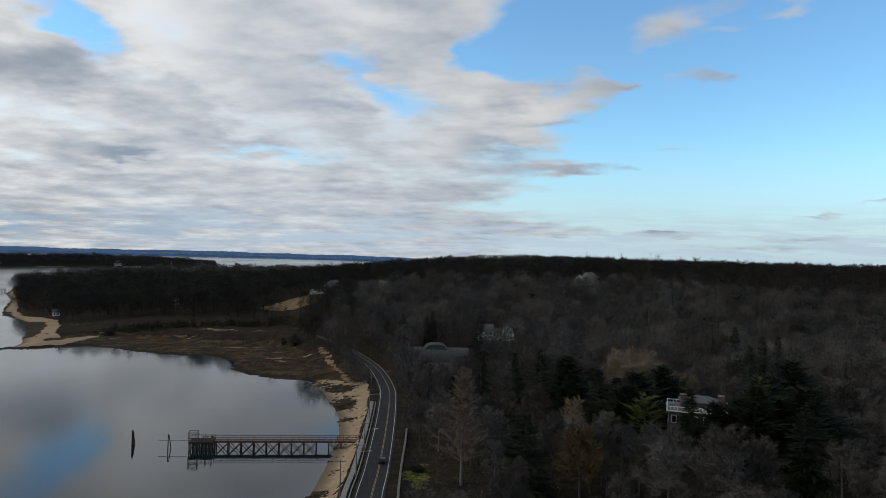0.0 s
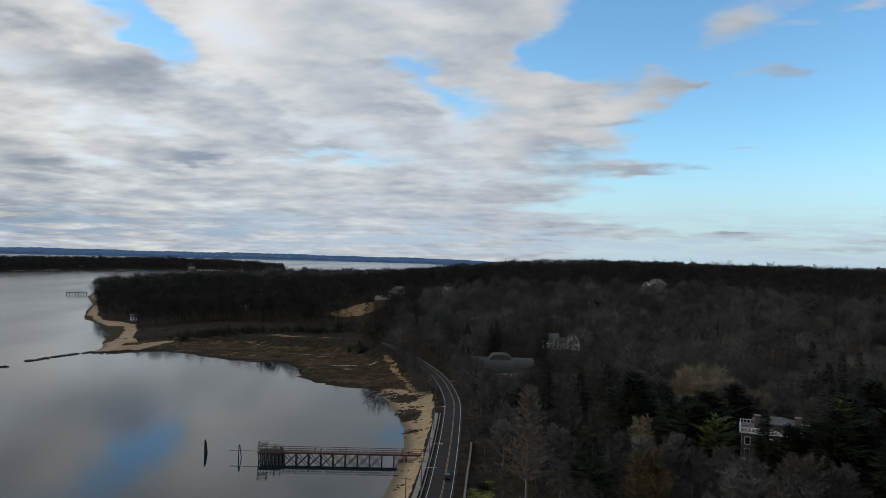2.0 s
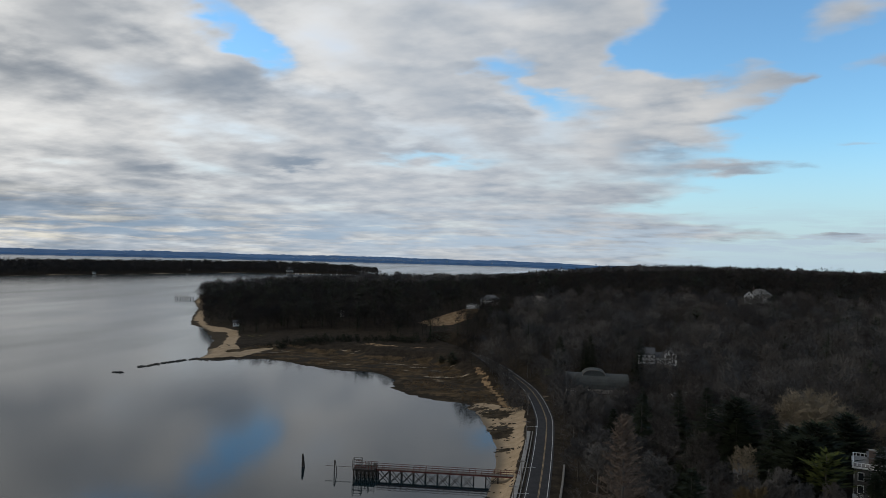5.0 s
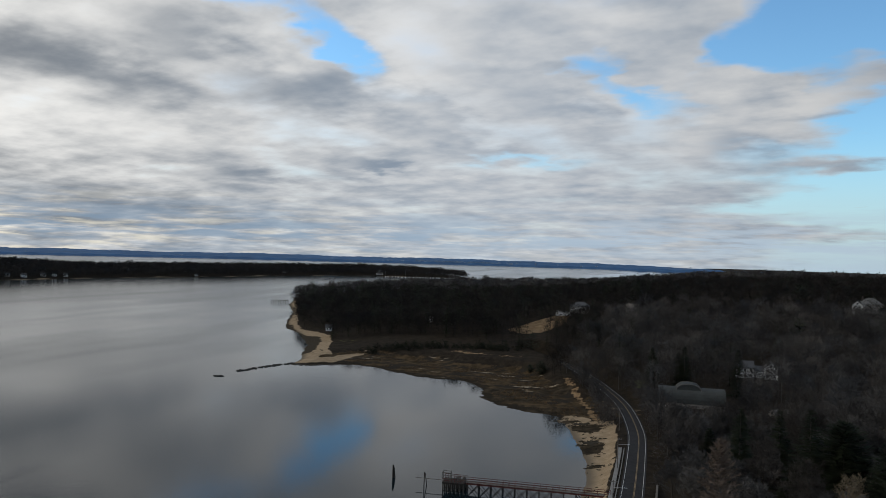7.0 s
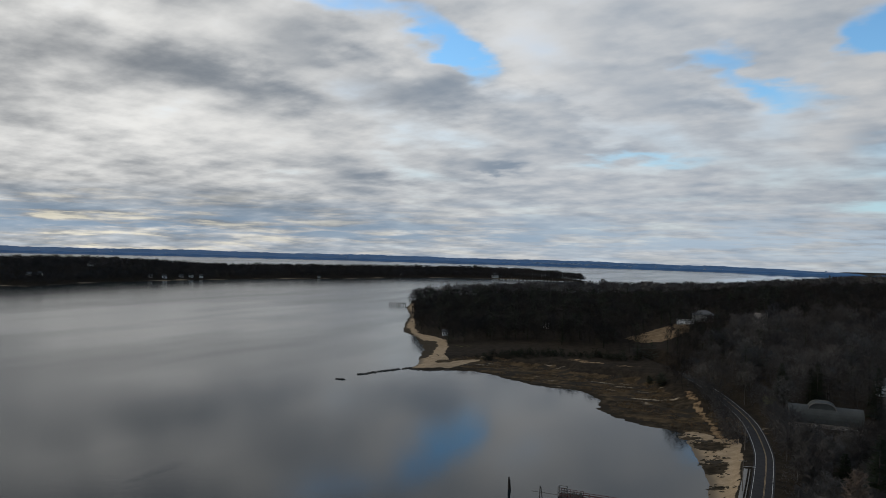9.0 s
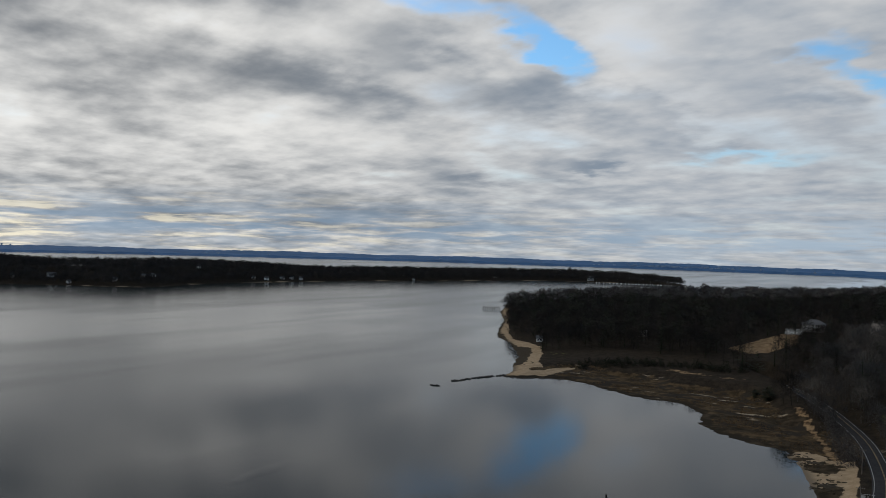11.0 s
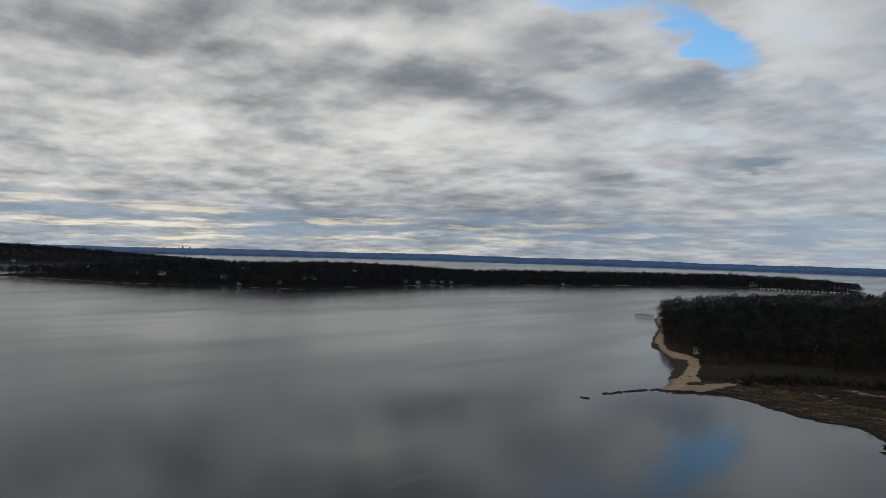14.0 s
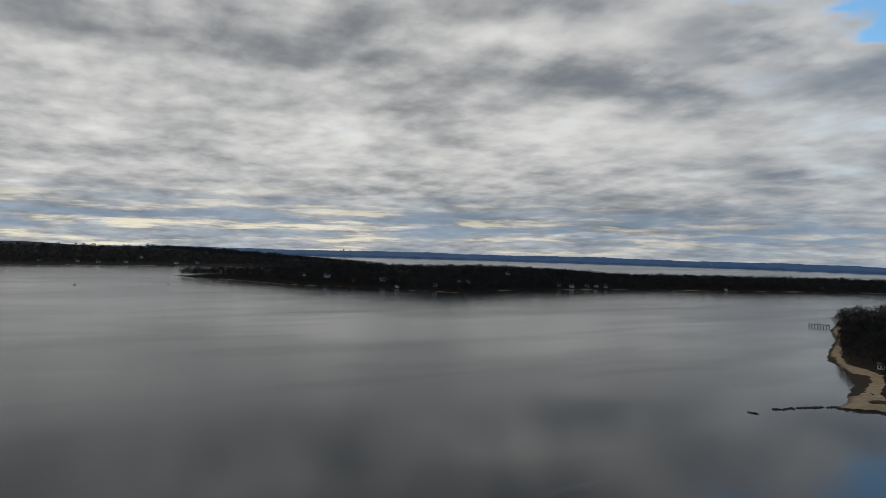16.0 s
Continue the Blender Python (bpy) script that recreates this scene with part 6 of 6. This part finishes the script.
for i, (x, y, h, r, broad) in enumerate(PINES):
    sh_ = conifer(100 + i, h, r * 1.1, 26, 14, .08 if not broad else .18, .2 if not broad else .05, 10, bool(broad), .62)
    plant(tree("pine" if broad else "spruce", sh_, M_NEEDLE, M_BARK, "spreading dark-green pine in the garden" if broad else "dark conical spruce standing among bare trees", group="garden evergreens"), x, y, 1, 0)
plant(tree("pine", conifer(140, 17, 5.0, 9, 9, .45, -.05, 6, True), M_YELLOWFIR, M_BARK, "spreading pine with yellow-green needles near the mansion"), 54.5, 199)
plant(tree("pine", conifer(141, 23, 5.5, 8, 9, .62, -.05, 6, True), M_YELLOWFIR, M_BARK, "tall pine with yellow-green crown"), 82, 192)
dead = Shape()
dead.cone(Vector((0, 0, -1)), Vector((0, 0, 26)), .35, .06, 6)
rd_ = random.Random(4)
for i in range(16):
    a, z = rd_.choice((0.2, 3.3)) + rd_.uniform(-.3, .3), 17.5 + i * .5
    b = Vector((0, 0, z))
    m1 = b + Vector((math.cos(a), math.sin(a), .1)) * (5.0 - i * .18)
    dead.cone(b, m1, .09, .04, 3)
    dead.cone(m1, m1 + Vector((math.cos(a), math.sin(a), .9)) * 1.2, .04, .01, 3)
plant(tree("dead_tree", (dead, dead), M_PALEBARK, M_PALEBARK, "dead bleached conifer with bare upturned branches"), 82.5, 201)
for (x, y, s) in ((-85.6, 437.6, 1.0), (-93.9, 445.2, .62)):
    plant(tree("cedar_bush", conifer(150, 7.5, 3.4, 10, 9, .05, .1, 6, True), M_NEEDLE, M_BARK, "dark rounded cedar standing in the marsh", group="marsh cedars"), x, y, s)
for (x, y, s) in ((-511, 884, 1.0), (-505, 893, .8), (-508, 912, .9)):
    plant(tree("bare_tree", bare_tree(31, 14, .55, 10, 5, 5, .4), M_TWIG, M_BARK, "lone leafless tree at the headland point", group="headland trees"), x, y, s)

KINDS = [tree("bare_tree", bare_tree(200 + i, h, sp_, lb + 5, 10, 15, ln_), tw, bk, lab, group="garden trees") for i, (h, sp_, lb, ln_, tw, bk, lab) in enumerate([
    (20, .40, 12, .6, M_TWIG, M_BARK, "tall leafless tree with grey-brown twigs"), (17, .46, 12, .5, M_GREYTWIG, M_PALEBARK, "leafless tree with pale grey twigs"), (22, .36, 13, .8, M_GREYTWIG, M_BARK, "slender leafless tree in the woodland garden"),
    (15, .5, 11, .4, M_GREYTWIG, M_BARK, "spreading leafless tree with grey twigs"), (18, .42, 12, .6, M_SILVER, M_PALEBARK, "leafless silver-grey garden tree")])]
nt_spots = scatter(6000, -10, 260, 92, 312, 6.2, rng2, lambda x, y: woods(x, y) & in_view(x, y) & (R(x, y) <= 312) & (R(x, y) > 100))
taken = [(p[0], p[1], max(3.0, p[3] * 1.2)) for p in PINES] + [(p[0] * .93, p[1] * .93, p[3]) for p in PINES if p[1] < 260] + [(-2, 178, 9), (-1, 165, 8), (3, 190, 8), (6, 178, 8), (70, 200, 10), (66, 186, 12), (76, 190, 9), (60, 168, 7), (6, 188, 6), (61, 252, 8), (48, 152, 8), (30, 163, 6), (39, 219, 5), (64, 195, 6), (82, 192, 6), (66, 190, 9), (62, 178, 9), (64, 250, 12), (82, 252, 8), (44, 140, 11), (40, 128, 9), (27, 150, 8), (5, 175, 7), (24, 146, 6)]
placed = 0
for (x, y), gz in zip(nt_spots, heights(nt_spots)):
    if any(math.hypot(x - a, y - b) < c for a, b, c in taken) or placed >= 290:
        continue
    kd = KINDS[int(rng2.integers(5))]
    s = float(rng2.uniform(.7, 1.12))
    m = pose(x, y, float(gz) - .2, 0, 0, float(rng2.uniform(0, 360))) @ Matrix.Diagonal((s, s, s, 1))
    if placed < 5:
        KINDS[placed].matrix_world = m
    else:
        copy_thing(kd, m)
    placed += 1
print("near trees", placed, len(nt_spots))

# garden hedges and far town
for x, y, w, d, h, a in ((17, 238, 9, 1.6, 2.2, 5), (13, 228, 1.6, 8, 2.0, 5), (24, 250, 8, 1.6, 2.0, -5), (-5.5, 200, 3, 4, 1.3, 20)):
    s = Shape()
    rh = random.Random(int(x * 7 + y))
    for i in range(700):
        p = Vector((rh.uniform(-w / 2, w / 2), rh.uniform(-d / 2, d / 2), rh.uniform(0, h)))
        o = rdir(rh, .4)
        k = o.orthogonal().normalized() * .14
        s.tri(p - k, p + k, p + o * .45)
    ob = new("hedge", s.mesh("hedge", M_HEDGE))
    ob.matrix_world = put(x, y, a)
    tagged(ob, "clipped dark evergreen hedge in the garden", "hedge", "garden hedges")

# Blue-grey walls: the haze of distance is mixed into their base colour.
M_HAZE = plain("hazy_walls", (0.22, 0.29, 0.38), 0.9, 0.02, 0.3)
town = Solid()
rt = random.Random(17)
for i in range(90):
    a = rt.gauss(17, 3.0) if i < 70 else rt.uniform(-2, 75)
    r = rt.uniform(3770, 3900) if i < 70 else rt.uniform(3760, 4200)
    z = 9 + (r - 3760) / 540 * 18
    town.box(-math.sin(radians(a)) * r, math.cos(radians(a)) * r, z + 1.5, rt.uniform(4, 11), 10, rt.uniform(3, 7 if i < 70 else 4))
tagged(new("distant_town", town.mesh("distant_town", M_HAZE)), "pale buildings of a town on the far shore", "town", kind="stuff")
tw = thing("tower_block", pose(-math.sin(radians(65.2)) * 4290, math.cos(radians(65.2)) * 4290, 22, 0, 0, 65), "far grey tower block on the horizon", "building", "horizon towers")
part("tower", Solid().box(0, 0, 1, 8, 8, 14), M_HAZE, tw)
part("roof_plant", Solid().box(0, 0, 8.8, 4, 4, 1.6), M_HAZE, tw)
copy_thing(tw, pose(-math.sin(radians(64.7)) * 4290, math.cos(radians(64.7)) * 4290, 18, 0, 0, 65))
